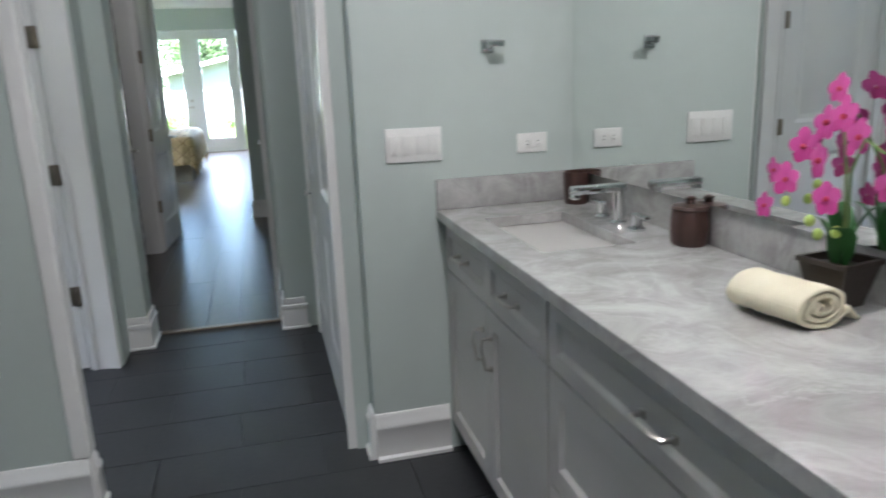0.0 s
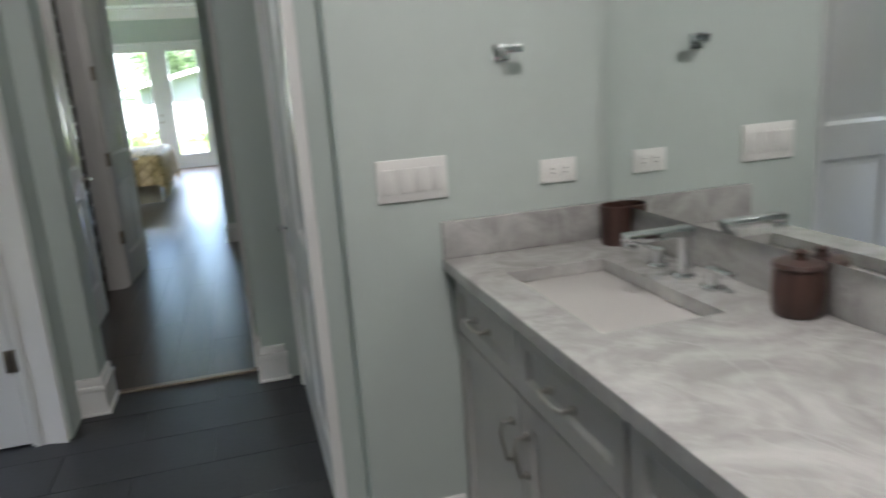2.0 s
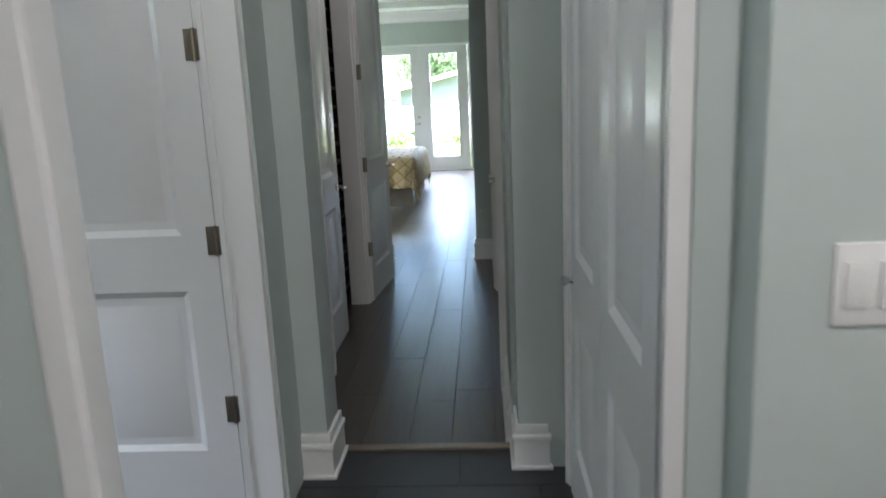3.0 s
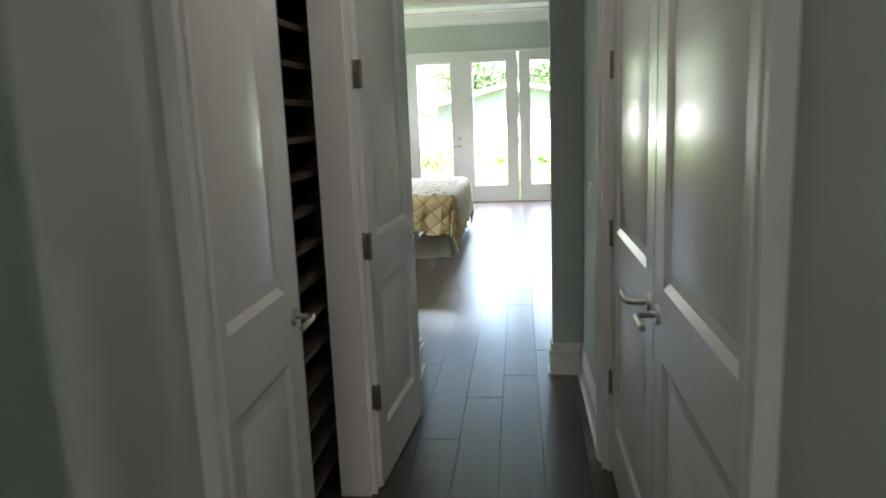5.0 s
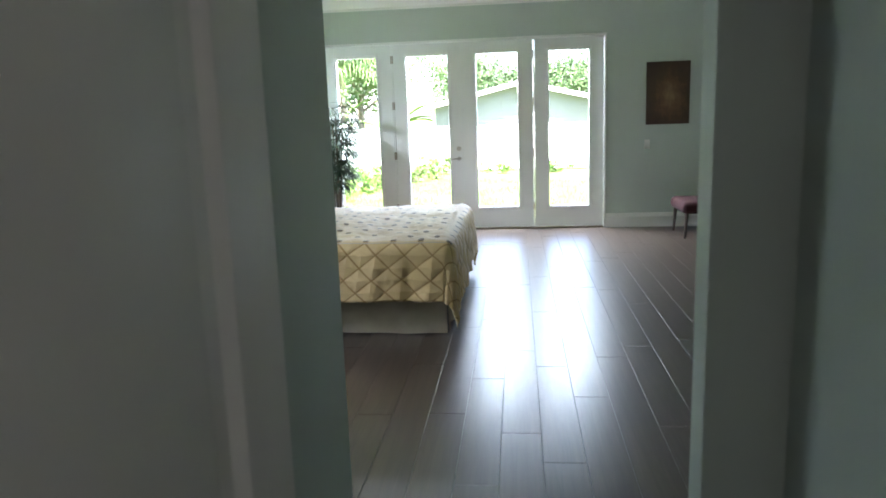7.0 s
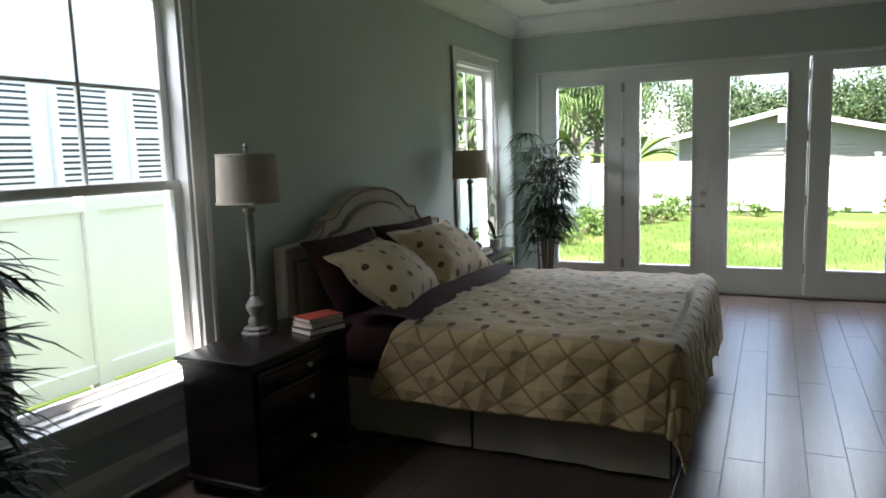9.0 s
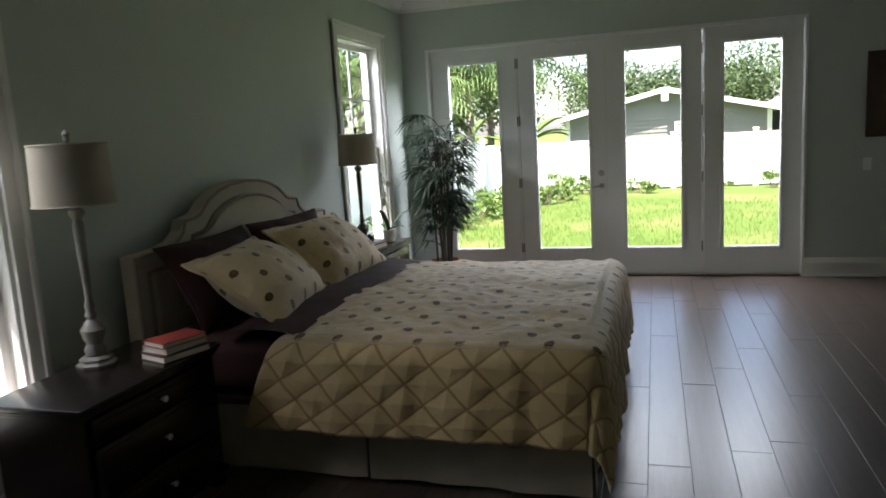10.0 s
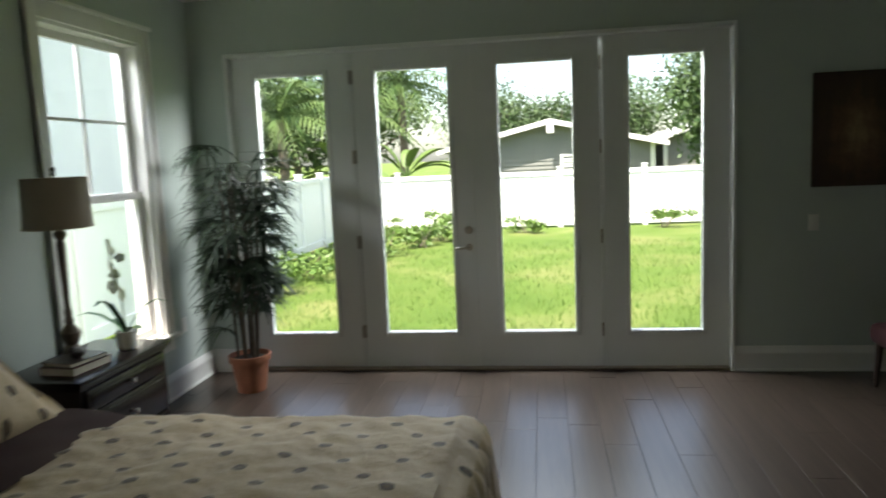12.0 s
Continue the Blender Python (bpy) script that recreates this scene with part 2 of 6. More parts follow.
M_PETAL = leafy("magenta_orchid_petal", (0.52, 0.045, 0.25), (0.68, 0.12, 0.40), 0.55)
M_PETALRED = simple("crimson_orchid_lip", (0.45, 0.02, 0.06), 0.5)
M_BUD = simple("lime_orchid_bud", (0.42, 0.55, 0.12), 0.5)
M_WHITEPETAL = leafy("pale_orchid_petal", (0.55, 0.62, 0.40), (0.75, 0.76, 0.62), 0.6)
M_GREENLEAF = leafy("orchid_leaf", (0.03, 0.12, 0.03), (0.06, 0.18, 0.05), 0.4)
M_STEM = simple("green_stem", (0.16, 0.24, 0.07), 0.6)
M_BLACKPOT = simple("dark_square_pot", (0.028, 0.020, 0.016), 0.4, 0, 0.2, 12)
M_WHITEPOT = simple("white_ceramic_pot", (0.78, 0.77, 0.73), 0.3)
M_CHAIR = fabric("dark_plum_upholstery", (0.040, 0.012, 0.014), 0.85, 0.2)
M_CHAIRLEG = wood("dark_chair_leg", (0.02, 0.012, 0.01), (0.05, 0.03, 0.022), 0.4, "Z")
M_CLOSET = simple("dark_brown_shelf", (0.085, 0.060, 0.047), 0.55, 0, 0.15, 6)
M_LAWN = grass_ground()
M_BLADE = leafy("grass_blades", (0.08, 0.16, 0.02), (0.15, 0.22, 0.05), 0.7)
M_HEDGE = leafy("hedge_leaf", (0.07, 0.14, 0.02), (0.15, 0.23, 0.05), 0.55)
M_TREE = leafy("tree_leaf", (0.035, 0.075, 0.02), (0.10, 0.15, 0.05), 0.6)
M_FROND = leafy("palm_frond", (0.045, 0.10, 0.02), (0.13, 0.19, 0.05), 0.5)
M_BARK = simple("grey_brown_bark", (0.16, 0.125, 0.095), 0.9, 0, 0.35, 9, 0.8, 30)
M_FENCE = simple("white_vinyl", (0.80, 0.79, 0.75), 0.45, 0, 0.03, 2.0, 0.03, 60)
M_SIDING = simple("grey_lap_siding", (0.20, 0.20, 0.185), 0.8, 0, 0.08, 3, 0.15, 40)
M_STUCCO = simple("white_stucco", (0.78, 0.77, 0.74), 0.85, 0, 0.04, 3, 0.2, 60)
M_ROOF = simple("pale_shingle", (0.42, 0.42, 0.41), 0.9, 0, 0.15, 5, 0.5, 30)
M_DARKGLASS = simple("dark_window_glass", (0.03, 0.035, 0.04), 0.08, 0, 0.1, 3, 0.0)


# ---- mesh helpers ----
def bx(bm, x0, x1, y0, y1, z0, z1, bevel=0.0):
    made = bmesh.ops.create_cube(bm, size=1)["verts"]
    for v in made:
        v.co = Vector(((x0 + x1) / 2 + v.co.x * (x1 - x0), (y0 + y1) / 2 + v.co.y * (y1 - y0), (z0 + z1) / 2 + v.co.z * (z1 - z0)))
    if bevel:
        edges = list({e for v in made for e in v.link_edges})
        flat = bm.faces.layers.int.get("flat") or bm.faces.layers.int.new("flat")
        sides = [list(f.verts) and f.calc_center_median().copy() for f in {f for v in made for f in v.link_faces}]
        round_faces = set(bmesh.ops.bevel(bm, geom=edges, offset=bevel, segments=2, affect="EDGES", profile=0.5)["faces"])
        for f in list(bm.faces)[-40:]:
            mid = f.calc_center_median()
            if f not in round_faces or any((mid - s).length < 1e-5 for s in sides):
                f[flat] = 1
    return bm


def box(x0, x1, y0, y1, z0, z1, bevel=0.0):
    return bx(bmesh.new(), x0, x1, y0, y1, z0, z1, bevel)


def lathe(profile, seg=24, bm=None, at=(0, 0, 0)):
    bm = bm or bmesh.new()
    rings = []
    for r, z in profile:
        rings.append([bm.verts.new((at[0] + r * math.cos(2 * math.pi * i / seg), at[1] + r * math.sin(2 * math.pi * i / seg), at[2] + z)) for i in range(seg)])
    for a, b in zip(rings, rings[1:]):
        for i in range(seg):
            bm.faces.new((a[i], a[(i + 1) % seg], b[(i + 1) % seg], b[i]))
    bm.faces.new(list(reversed(rings[0])))
    bm.faces.new(rings[-1])
    return bm


def tube(points, radius, seg=10, bm=None, ends=None):
    """A round bar along the points; ends: the radius at the last point."""
    bm = bm or bmesh.new()
    points = [Vector(p) for p in points]
    rings = []
    for i, p in enumerate(points):
        way = (points[min(i + 1, len(points) - 1)] - points[max(i - 1, 0)]).normalized()
        side = way.orthogonal().normalized()
        if rings:
            side = (last - way * last.dot(way)).normalized()
        last = side
        up = way.cross(side)
        r = radius + ((ends if ends is not None else radius) - radius) * i / max(1, len(points) - 1)
        rings.append([bm.verts.new(p + (side * math.cos(2 * math.pi * k / seg) + up * math.sin(2 * math.pi * k / seg)) * r) for k in range(seg)])
    for a, b in zip(rings, rings[1:]):
        for i in range(seg):
            bm.faces.new((a[i], a[(i + 1) % seg], b[(i + 1) % seg], b[i]))
    bm.faces.new(list(reversed(rings[0])))
    bm.faces.new(rings[-1])
    return bm


def extrude_profile(outline, y0, y1, bm=None):
    """A closed outline of (x, z), swept along y."""
    bm = bm or bmesh.new()
    a = [bm.verts.new((x, y0, z)) for x, z in outline]
    b = [bm.verts.new((x, y1, z)) for x, z in outline]
    n = len(outline)
    for i in range(n):
        bm.faces.new((a[i], a[(i + 1) % n], b[(i + 1) % n], b[i]))
    bm.faces.new(list(reversed(a)))
    bm.faces.new(b)
    return bm


def mesh_from(bm, name, smooth=None):
    bmesh.ops.recalc_face_normals(bm, faces=bm.faces)
    flat = bm.faces.layers.int.get("flat")
    for f in bm.faces:
        f.smooth = bool(smooth) and not (flat and f[flat])
    me = bpy.data.meshes.new(name)
    bm.to_mesh(me)
    bm.free()
    if smooth:
        me.set_sharp_from_angle(angle=radians(smooth))
    return me


def part(name, bm, material, parent, label="", smooth=40):
    me = mesh_from(bm, name, smooth)
    me.materials.append(material)
    ob = new(name, me)
    ob.parent = parent
    if label:
        ob["label"] = label
    return ob


def structure(name, bm, material, label="", smooth=None):
    me = mesh_from(bm, name, smooth)
    me.materials.append(material)
    return tagged(new(name, me), label, "", "", "structure")


def thing(name, label, category, m=None, group=""):
    ob = new(name)
    ob.empty_display_size = 0.1
    if m is not None:
        ob.matrix_basis = m
    return tagged(ob, label, category, group)


def wall(name, along, a0, a1, b0, b1, z0, z1, openings=(), label="sage painted plaster wall", material=None):
    """A wall that runs along x or y from a0 to a1, b0 to b1 thick, with openings (from, to, bottom, top)."""
    bm = bmesh.new()
    spots = sorted(openings)
    edge = a0

    def piece(p, q, lo, hi):
        if q - p > 1e-4 and hi - lo > 1e-4:
            bx(bm, p, q, b0, b1, lo, hi) if along == "x" else bx(bm, b0, b1, p, q, lo, hi)

    for p, q, lo, hi in spots:
        piece(edge, p, z0, z1)
        piece(p, q, z0, lo)
        piece(p, q, hi, z1)
        edge = q
    piece(edge, a1, z0, z1)
    return structure(name, bm, material or M_WALL, label)


BASE = [(0, 0), (0.030, 0), (0.030, 0.012), (0.020, 0.020), (0.018, 0.118), (0.022, 0.124), (0.022, 0.140), (0.014, 0.150), (0.012, 0.170), (0.006, 0.180), (0, 0.182)]


def baseboard(x0, y0, x1, y1):
    """A tall moulded skirting along the foot of a wall; the room lies to the left of the way from start to end."""
    a, b = Vector((x0, y0, 0)), Vector((x1, y1, 0))
    bm = extrude_profile(BASE, 0, (b - a).length)
    turn = math.atan2(-(b.x - a.x), b.y - a.y)
    bm.transform(Matrix.Translation(a) @ Matrix.Rotation(turn, 4, "Z") @ Matrix.Diagonal((-1, 1, 1, 1)))
    return structure("baseboard", bm, M_TRIM, "tall white moulded baseboard", 40)


def plinth_wrap(x0, x1, y0, y1):
    """A skirting block that wraps the end of a short wall."""
    bm = bmesh.new()
    bx(bm, x0 - 0.018, x1 + 0.018, y0 - 0.018, y1 + 0.018, 0.0, 0.118)
    bx(bm, x0 - 0.024, x1 + 0.024, y0 - 0.024, y1 + 0.024, 0.118, 0.142, 0.004)
    bx(bm, x0 - 0.013, x1 + 0.013, y0 - 0.013, y1 + 0.013, 0.142, 0.180, 0.004)
    bx(bm, x0 - 0.030, x1 + 0.030, y0 - 0.030, y1 + 0.030, 0.0, 0.014, 0.004)
    return structure("baseboard", bm, M_TRIM, "tall white moulded baseboard", 40)


# ---- walls, floors, ceilings ----
H_HALL, H_BED = 2.75, 3.06
LX, RX = -0.12, 0.815           # hall's side walls
BX0, BX1, BY0, BY1 = -2.57, 3.7, 3.88, 11.72   # bedroom
structure("floor_slab_bedroom", box(-2.75, 3.85, 0.30, 11.95, -0.16, -0.012), M_JOINT, "dark joints below brown hardwood planks")
structure("floor_slab_bathroom", box(-3.1, 2.05, -6.2, 0.30, -0.16, -0.008), M_GROUT, "dark grout below charcoal floor tiles")

# bathroom
wall("wall_mirror", "y", -6.1, 0.35, 1.90, 2.02, 0, H_HALL)
wall("wall_switches", "x", 1.09, 1.90, -1.46, -1.36, 0, H_HALL)
wall("wall_linen_closet", "y", -1.36, 0.13, 1.03, 1.11, 0, H_HALL, [(-1.27, -0.06, 0, 2.44)])
wall("wall_stub_bath", "x", -0.40, 0.13, -1.46, -1.40, 0, H_HALL)
wall("wall_bath_back", "x", -3.0, 1.90, -6.1, -6.0, 0, H_HALL)
wall("wall_tub", "y", -6.0, 0.0, -2.97, -2.85, 0, H_HALL, [(-1.75, -0.45, 1.95, 2.55)])
wall("wall_door_a", "x", -2.97, 0.0, -0.14, 0.0, 0, H_HALL, [(-0.86, -0.14, 0, 2.44)])
wall("wall_stub_hall_left", "x", -0.12, 0.10, 0.08, 0.28, 0, H_HALL)
structure("wall_corner_fill", box(-0.12, 0.0, 0.0, 0.08, 0, H_HALL), M_WALL, "sage painted plaster wall")
wall("wall_stub_hall_right", "x", 0.83, 1.12, 0.13, 0.30, 0, H_HALL)
structure("ceiling_bathroom", box(-3.0, 2.0, -6.1, 0.30, H_HALL, H_HALL + 0.1), M_CEIL, "plain white bathroom ceiling")
structure("wall_closet_linen_back", box(1.55, 1.62, -1.36, 0.13, 0, H_HALL), M_WALL, "plain wall inside the linen closet")
structure("wall_closet_a_back", box(-0.95, 0.0, 0.6, 0.66, 0, H_HALL), M_WALL, "plain wall behind the closet door")

# hall
wall("wall_hall_left", "y", 0.28, 3.88, LX - 0.12, LX, 0, H_HALL, [(1.20, 2.46, 0, 2.44)])
wall("wall_hall_right", "y", 0.30, 3.78, RX, RX + 0.12, 0, H_HALL, [(0.95, 2.69, 0, 2.44)])
structure("ceiling_hall", box(-0.30, 1.05, 0.28, 3.88, H_HALL, H_HALL + 0.1), M_CEIL, "plain white hall ceiling")
structure("ceiling_closet", box(-1.55, -0.24, 0.9, 3.0, H_HALL, H_HALL + 0.1), M_CEIL, "closet ceiling")
structure("wall_closet_back", box(-1.55, -1.45, 0.9, 3.0, 0, H_HALL), M_CLOSET, "dark closet back wall")
structure("wall_closet_side_a", box(-1.45, -0.24, 0.88, 0.95, 0, H_HALL), M_CLOSET, "dark closet side wall")
structure("wall_closet_side_b", box(-1.45, -0.24, 2.95, 3.02, 0, H_HALL), M_CLOSET, "dark closet side wall")
structure("wall_linen_back", box(1.5, 1.58, 0.3, 3.78, 0, H_HALL), M_WALL, "plain wall behind the double doors")

# bedroom
wall("wall_bed_near_left", "x", -2.75, LX - 0.12, 3.78, 3.88, 0, 3.4)
wall("wall_bed_near_right", "x", 0.65, 3.85, 3.78, 3.88, 0, 3.4)
structure("wall_header_bedroom", box(LX - 0.12, 0.65, 3.78, 3.88, 2.46, 3.4), M_WALL, "sage painted wall above the bedroom opening")
W1, W2 = (5.50, 6.58), (10.05, 11.03)
WZ = (0.47, 2.45)
wall("wall_windows", "y", 3.88, 11.92, BX0 - 0.18, BX0, 0, 3.4, [(*W1, *WZ), (*W2, *WZ)])
FX0, FX1, FZ = -2.30, 1.41, 2.455
wall("wall_french", "x", BX0, 3.85, BY1, BY1 + 0.20, 0, 3.4, [(FX0, FX1, 0, FZ)])
wall("wall_bed_right", "y", 3.88, 11.72, BX1, BX1 + 0.15, 0, 3.4)

bm = bmesh.new()
TR = 0.62
for x0, x1, y0, y1 in ((BX0, BX1, BY0, BY0 + TR), (BX0, BX1, BY1 - TR, BY1), (BX0, BX0 + TR, BY0 + TR, BY1 - TR), (BX1 - TR, BX1, BY0 + TR, BY1 - TR)):
    bx(bm, x0, x1, y0, y1, H_BED, H_BED + 0.06)
bx(bm, BX0, BX1, BY0, BY1, 3.34, 3.42)
for x0, x1, y0, y1 in ((BX0 + TR - 0.06, BX1 - TR + 0.06, BY0 + TR - 0.06, BY0 + TR - 0.004), (BX0 + TR - 0.06, BX1 - TR + 0.06, BY1 - TR + 0.004, BY1 - TR + 0.06),
                       (BX0 + TR - 0.06, BX0 + TR - 0.004, BY0 + TR, BY1 - TR), (BX1 - TR + 0.004, BX1 - TR + 0.06, BY0 + TR, BY1 - TR)):
    bx(bm, x0, x1, y0, y1, H_BED + 0.06, 3.34)
structure("ceiling_bedroom", bm, M_CEIL, "white tray ceiling with a stepped border")
CROWN = [(0, 0), (0.016, 0), (0.020, 0.03), (0.05, 0.055), (0.10, 0.12), (0.125, 0.165), (0.165, 0.175), (0.165, 0.20), (0, 0.20)]


def crown(x0, y0, x1, y1, z):
    a, b = Vector((x0, y0, z)), Vector((x1, y1, z))
    bm = extrude_profile(CROWN, 0, (b - a).length)
    turn = math.atan2(-(b.x - a.x), b.y - a.y)
    bm.transform(Matrix.Translation(a) @ Matrix.Rotation(turn, 4, "Z") @ Matrix.Diagonal((-1, 1, 1, 1)))
    return structure("crown_moulding", bm, M_TRIM, "white stepped crown moulding", 40)


crown(BX0, BY1, BX0, BY0, H_BED - 0.202)
crown(BX1, BY1, BX0, BY1, H_BED - 0.202)
crown(BX0, BY0, BX1, BY0, H_BED - 0.202)
crown(BX1, BY0, BX1, BY1, H_BED - 0.202)
INNER = (BX0 + TR, BX1 - TR, BY0 + TR, BY1 - TR)
crown(INNER[0], INNER[3], INNER[0], INNER[2], 3.138)
crown(INNER[1], INNER[3], INNER[0], INNER[3], 3.138)
crown(INNER[1], INNER[2], INNER[1], INNER[3], 3.138)

baseboard(BX0, BY1, BX0, BY0)
baseboard(BX1, BY1, FX1 + 0.004, BY1)
baseboard(FX0 - 0.004, BY1, BX0, BY1)
baseboard(BX0, BY0, LX - 0.16, BY0)
plinth_wrap(0.65, 0.81, 3.78, 3.88)
plinth_wrap(LX - 0.11, LX - 0.002, 3.80, 3.88)
baseboard(RX, 2.80, RX, 3.75)
baseboard(RX, 0.33, RX, 0.86)
baseboard(LX, 1.10, LX, 0.31)
baseboard(LX, 3.78, LX, 2.58)
plinth_wrap(-0.02, 0.10, 0.08, 0.28)
plinth_wrap(0.83, 0.93, 0.13, 0.30)
baseboard(1.37, -1.46, 1.09, -1.46)
baseboard(1.09, -1.46, 1.09, -1.36)
baseboard(0.13, -1.46, -0.40, -1.46)
baseboard(0.13, -1.40, 0.13, -1.46)
structure("trim_threshold", box(0.10, 0.83, 0.275, 0.315, -0.01, 0.012, 0.005), M_BRONZE, "narrow metal threshold strip")


# ---- doors ----
def casing(name, along, a0, a1, face, out, top, width=0.09, sides="both"):
    """Moulded door trim round an opening; out is +1 or -1, the way that it stands off the wall."""
    bm = bmesh.new()

    def strip(p, q, lo, hi, d0, d1):
        d0, d1 = sorted((face + out * d0, face + out * d1))
        bx(bm, p, q, d0, d1, lo, hi) if along == "x" else bx(bm, d0, d1, p, q, lo, hi)

    for side, edge in ((-1, a0), (1, a1)):
        if sides != "both" and sides != side:
            continue
        for f0, f1, d in ((0.0, 0.14, 0.020), (0.14, 0.40, 0.013), (0.40, 0.62, 0.016), (0.62, 0.84, 0.025), (0.84, 1.0, 0.034)):
            p, q = sorted((edge + side * width * f0, edge + side * width * f1))
            strip(p, q, 0, top + width, 0.0, d)
    strip(a0, a1, top, top + 0.06, 0, 0.014)
    strip(a0, a1, top + 0.06, top + width, 0, 0.026)
    return structure(name, bm, M_TRIM, "white moulded door casing")


def jamb(along, a0, a1, b0, b1, top):
    bm = bmesh.new()
    t = 0.018
    for p, q in ((a0, a0 + t), (a1 - t, a1)):
        bx(bm, p, q, b0, b1, 0, top) if along == "x" else bx(bm, b0, b1, p, q, 0, top)
    bx(bm, a0 + t, a1 - t, b0, b1, top - t, top) if along == "x" else bx(bm, b0, b1, a0 + t, a1 - t, top - t, top)
    return structure("trim_door_jamb", bm, M_TRIM, "white door jamb lining")


def leaf_mesh(width, height, thick=0.036, split=0.94):
    """A two-panel door leaf in its own frame: x along the width from the hinge, y through, z up; both faces have sunk panels."""
    bm = bmesh.new()
    st, lo, mid, hi = 0.115, 0.22, 0.19, 0.13
    bx(bm, 0, st, 0, thick, 0, height)
    bx(bm, width - st, width, 0, thick, 0, height)
    rails = ((0, lo), (split - mid / 2 - 0.04, split + mid / 2 - 0.04), (height - hi, height))
    for a, b in rails:
        bx(bm, st, width - st, 0, thick, a, b)
    for (a, b) in ((rails[0][1], rails[1][0]), (rails[1][1], rails[2][0])):
        bx(bm, st, width - st, 0.011, thick - 0.011, a, b)
        for face, d in ((0, 1), (thick, -1)):
            x0, x1 = st, width - st
            ring_a = [(x0, a), (x1, a), (x1, b), (x0, b)]
            ring_b = [(x0 + 0.022, a + 0.022), (x1 - 0.022, a + 0.022), (x1 - 0.022, b - 0.022), (x0 + 0.022, b - 0.022)]
            va = [bm.verts.new((x, face, z)) for x, z in ring_a]
            vb = [bm.verts.new((x, face + d * 0.0105, z)) for x, z in ring_b]
            for i in range(4):
                bm.faces.new((va[i], va[(i + 1) % 4], vb[(i + 1) % 4], vb[i]))
            x0, x1, a2, b2 = x0 + 0.05, x1 - 0.05, a + 0.05, b - 0.05
            va = [bm.verts.new((x, face + d * 0.0105, z)) for x, z in ((x0, a2), (x1, a2), (x1, b2), (x0, b2))]
            vb = [bm.verts.new((x, face + d * 0.005, z)) for x, z in ((x0 + 0.02, a2 + 0.02), (x1 - 0.02, a2 + 0.02), (x1 - 0.02, b2 - 0.02), (x0 + 0.02, b2 - 0.02))]
            for i in range(4):
                bm.faces.new((va[i], va[(i + 1) % 4], vb[(i + 1) % 4], vb[i]))
            bm.faces.new(vb)
    return bm


def lever(parent, x, face, out, z, to):
    """A round rose with a bent lever that points towards x + to."""
    bm = bmesh.new()
    bmesh.ops.create_cone(bm, cap_ends=True, segments=24, radius1=0.026, radius2=0.024, depth=0.010)
    bm.transform(Matrix.Translation((x, face + out * 0.005, z)) @ Matrix.Rotation(radians(90), 4, "X"))
    handle = part("door_handle", bm, M_NICKEL, parent, "brushed nickel lever handle")
    part("lever", tube([(x, face + out * 0.008, z), (x, face + out * 0.045, z), (x + to * 0.008, face + out * 0.056, z), (x + to * 0.03, face + out * 0.060, z), (x + to * 0.115, face + out * 0.060, z)], 0.0085, 12), M_NICKEL, handle)


def hinge(parent, x, y, z, half=0.030, both=True):
    bm = bmesh.new()
    bx(bm, x - half, x + (half if both else 0), y - 0.002, y + 0.002, z - 0.048, z + 0.048, 0.001)
    tube([(x, y - 0.003, z - 0.05), (x, y - 0.003, z + 0.05)], 0.006, 10, bm)
    return part("hinge", bm, M_BRONZE, parent, "dull bronze butt hinge")


def door(name, label, m, width, lever_side=1, handle_z=0.915, height=2.42, split=0.94, hinged=True, knob=False, group="", hinge_half=0.030):
    """A hinged door leaf: local x from hinge to latch, local -y the face that is seen."""
    root = thing(name, label, "door", m, group)
    root["kind"] = "structure"
    leaf = part("door_leaf", leaf_mesh(width, height, split=split), M_DOOR, root, "", 30)
    if knob:
        bm = lathe([(0.010, 0), (0.008, 0.012), (0.016, 0.022), (0.017, 0.030), (0.010, 0.038), (0.002, 0.040)], 20)
        bm.transform(Matrix.Translation((width - 0.055, 0, handle_z)) @ Matrix.Rotation(radians(90), 4, "X"))
        part("door_knob", bm, M_CHROME, root, "small chrome knob")
    elif lever_side:
        lever(root, width - 0.06, 0, -1, handle_z, -1)
        lever(root, width - 0.06, 0.036, 1, handle_z, -1)
    if hinged:
        for z in (0.377, 0.975, 1.60, 2.22):
            hinge(root, 0.0, -0.002, z, hinge_half)
    return root


# the closet door that faces the bathroom: hinges on its right edge
casing("casing_door_a", "x", -0.86, -0.14, -0.14, -1, 2.44, 0.13)
jamb("x", -0.86, -0.14, -0.14, 0.0, 2.44)
door("door_1", "closed white two-panel door with bronze hinges beside white casing", pose(-0.16, -0.142, 0.012, 0, 0, 180) @ Matrix.Diagonal((1, -1, 1, 1)), 0.68, hinge_half=0.032)
# linen closet bifold
casing("casing_linen", "y", -1.27, -0.06, 1.03, -1, 2.44, 0.08)
jamb("y", -1.27, -0.06, 1.03, 1.11, 2.44)
door("door_2", "closed white bifold closet leaf with a small chrome knob", pose(1.045, -0.665, 0.012, 0, 0, 90) @ Matrix.Diagonal((1, -1, 1, 1)) @ pose(0, -0.036, 0), 0.585, handle_z=0.80, hinged=False, knob=True, group="bifold leaves", split=0.84)
door("door_3", "closed white bifold closet leaf beside its hinged twin", pose(1.045, -1.252, 0.012, 0, 0, 90) @ Matrix.Diagonal((1, -1, 1, 1)) @ pose(0, -0.036, 0), 0.583, lever_side=0, hinged=False, group="bifold leaves", split=0.84)
# trim on the end of the bathroom's short wall
structure("trim_wall_end", box(0.080, 0.138, -1.470, -1.392, 0.183, 2.6, 0.010), M_TRIM, "white rounded trim on a wall end")

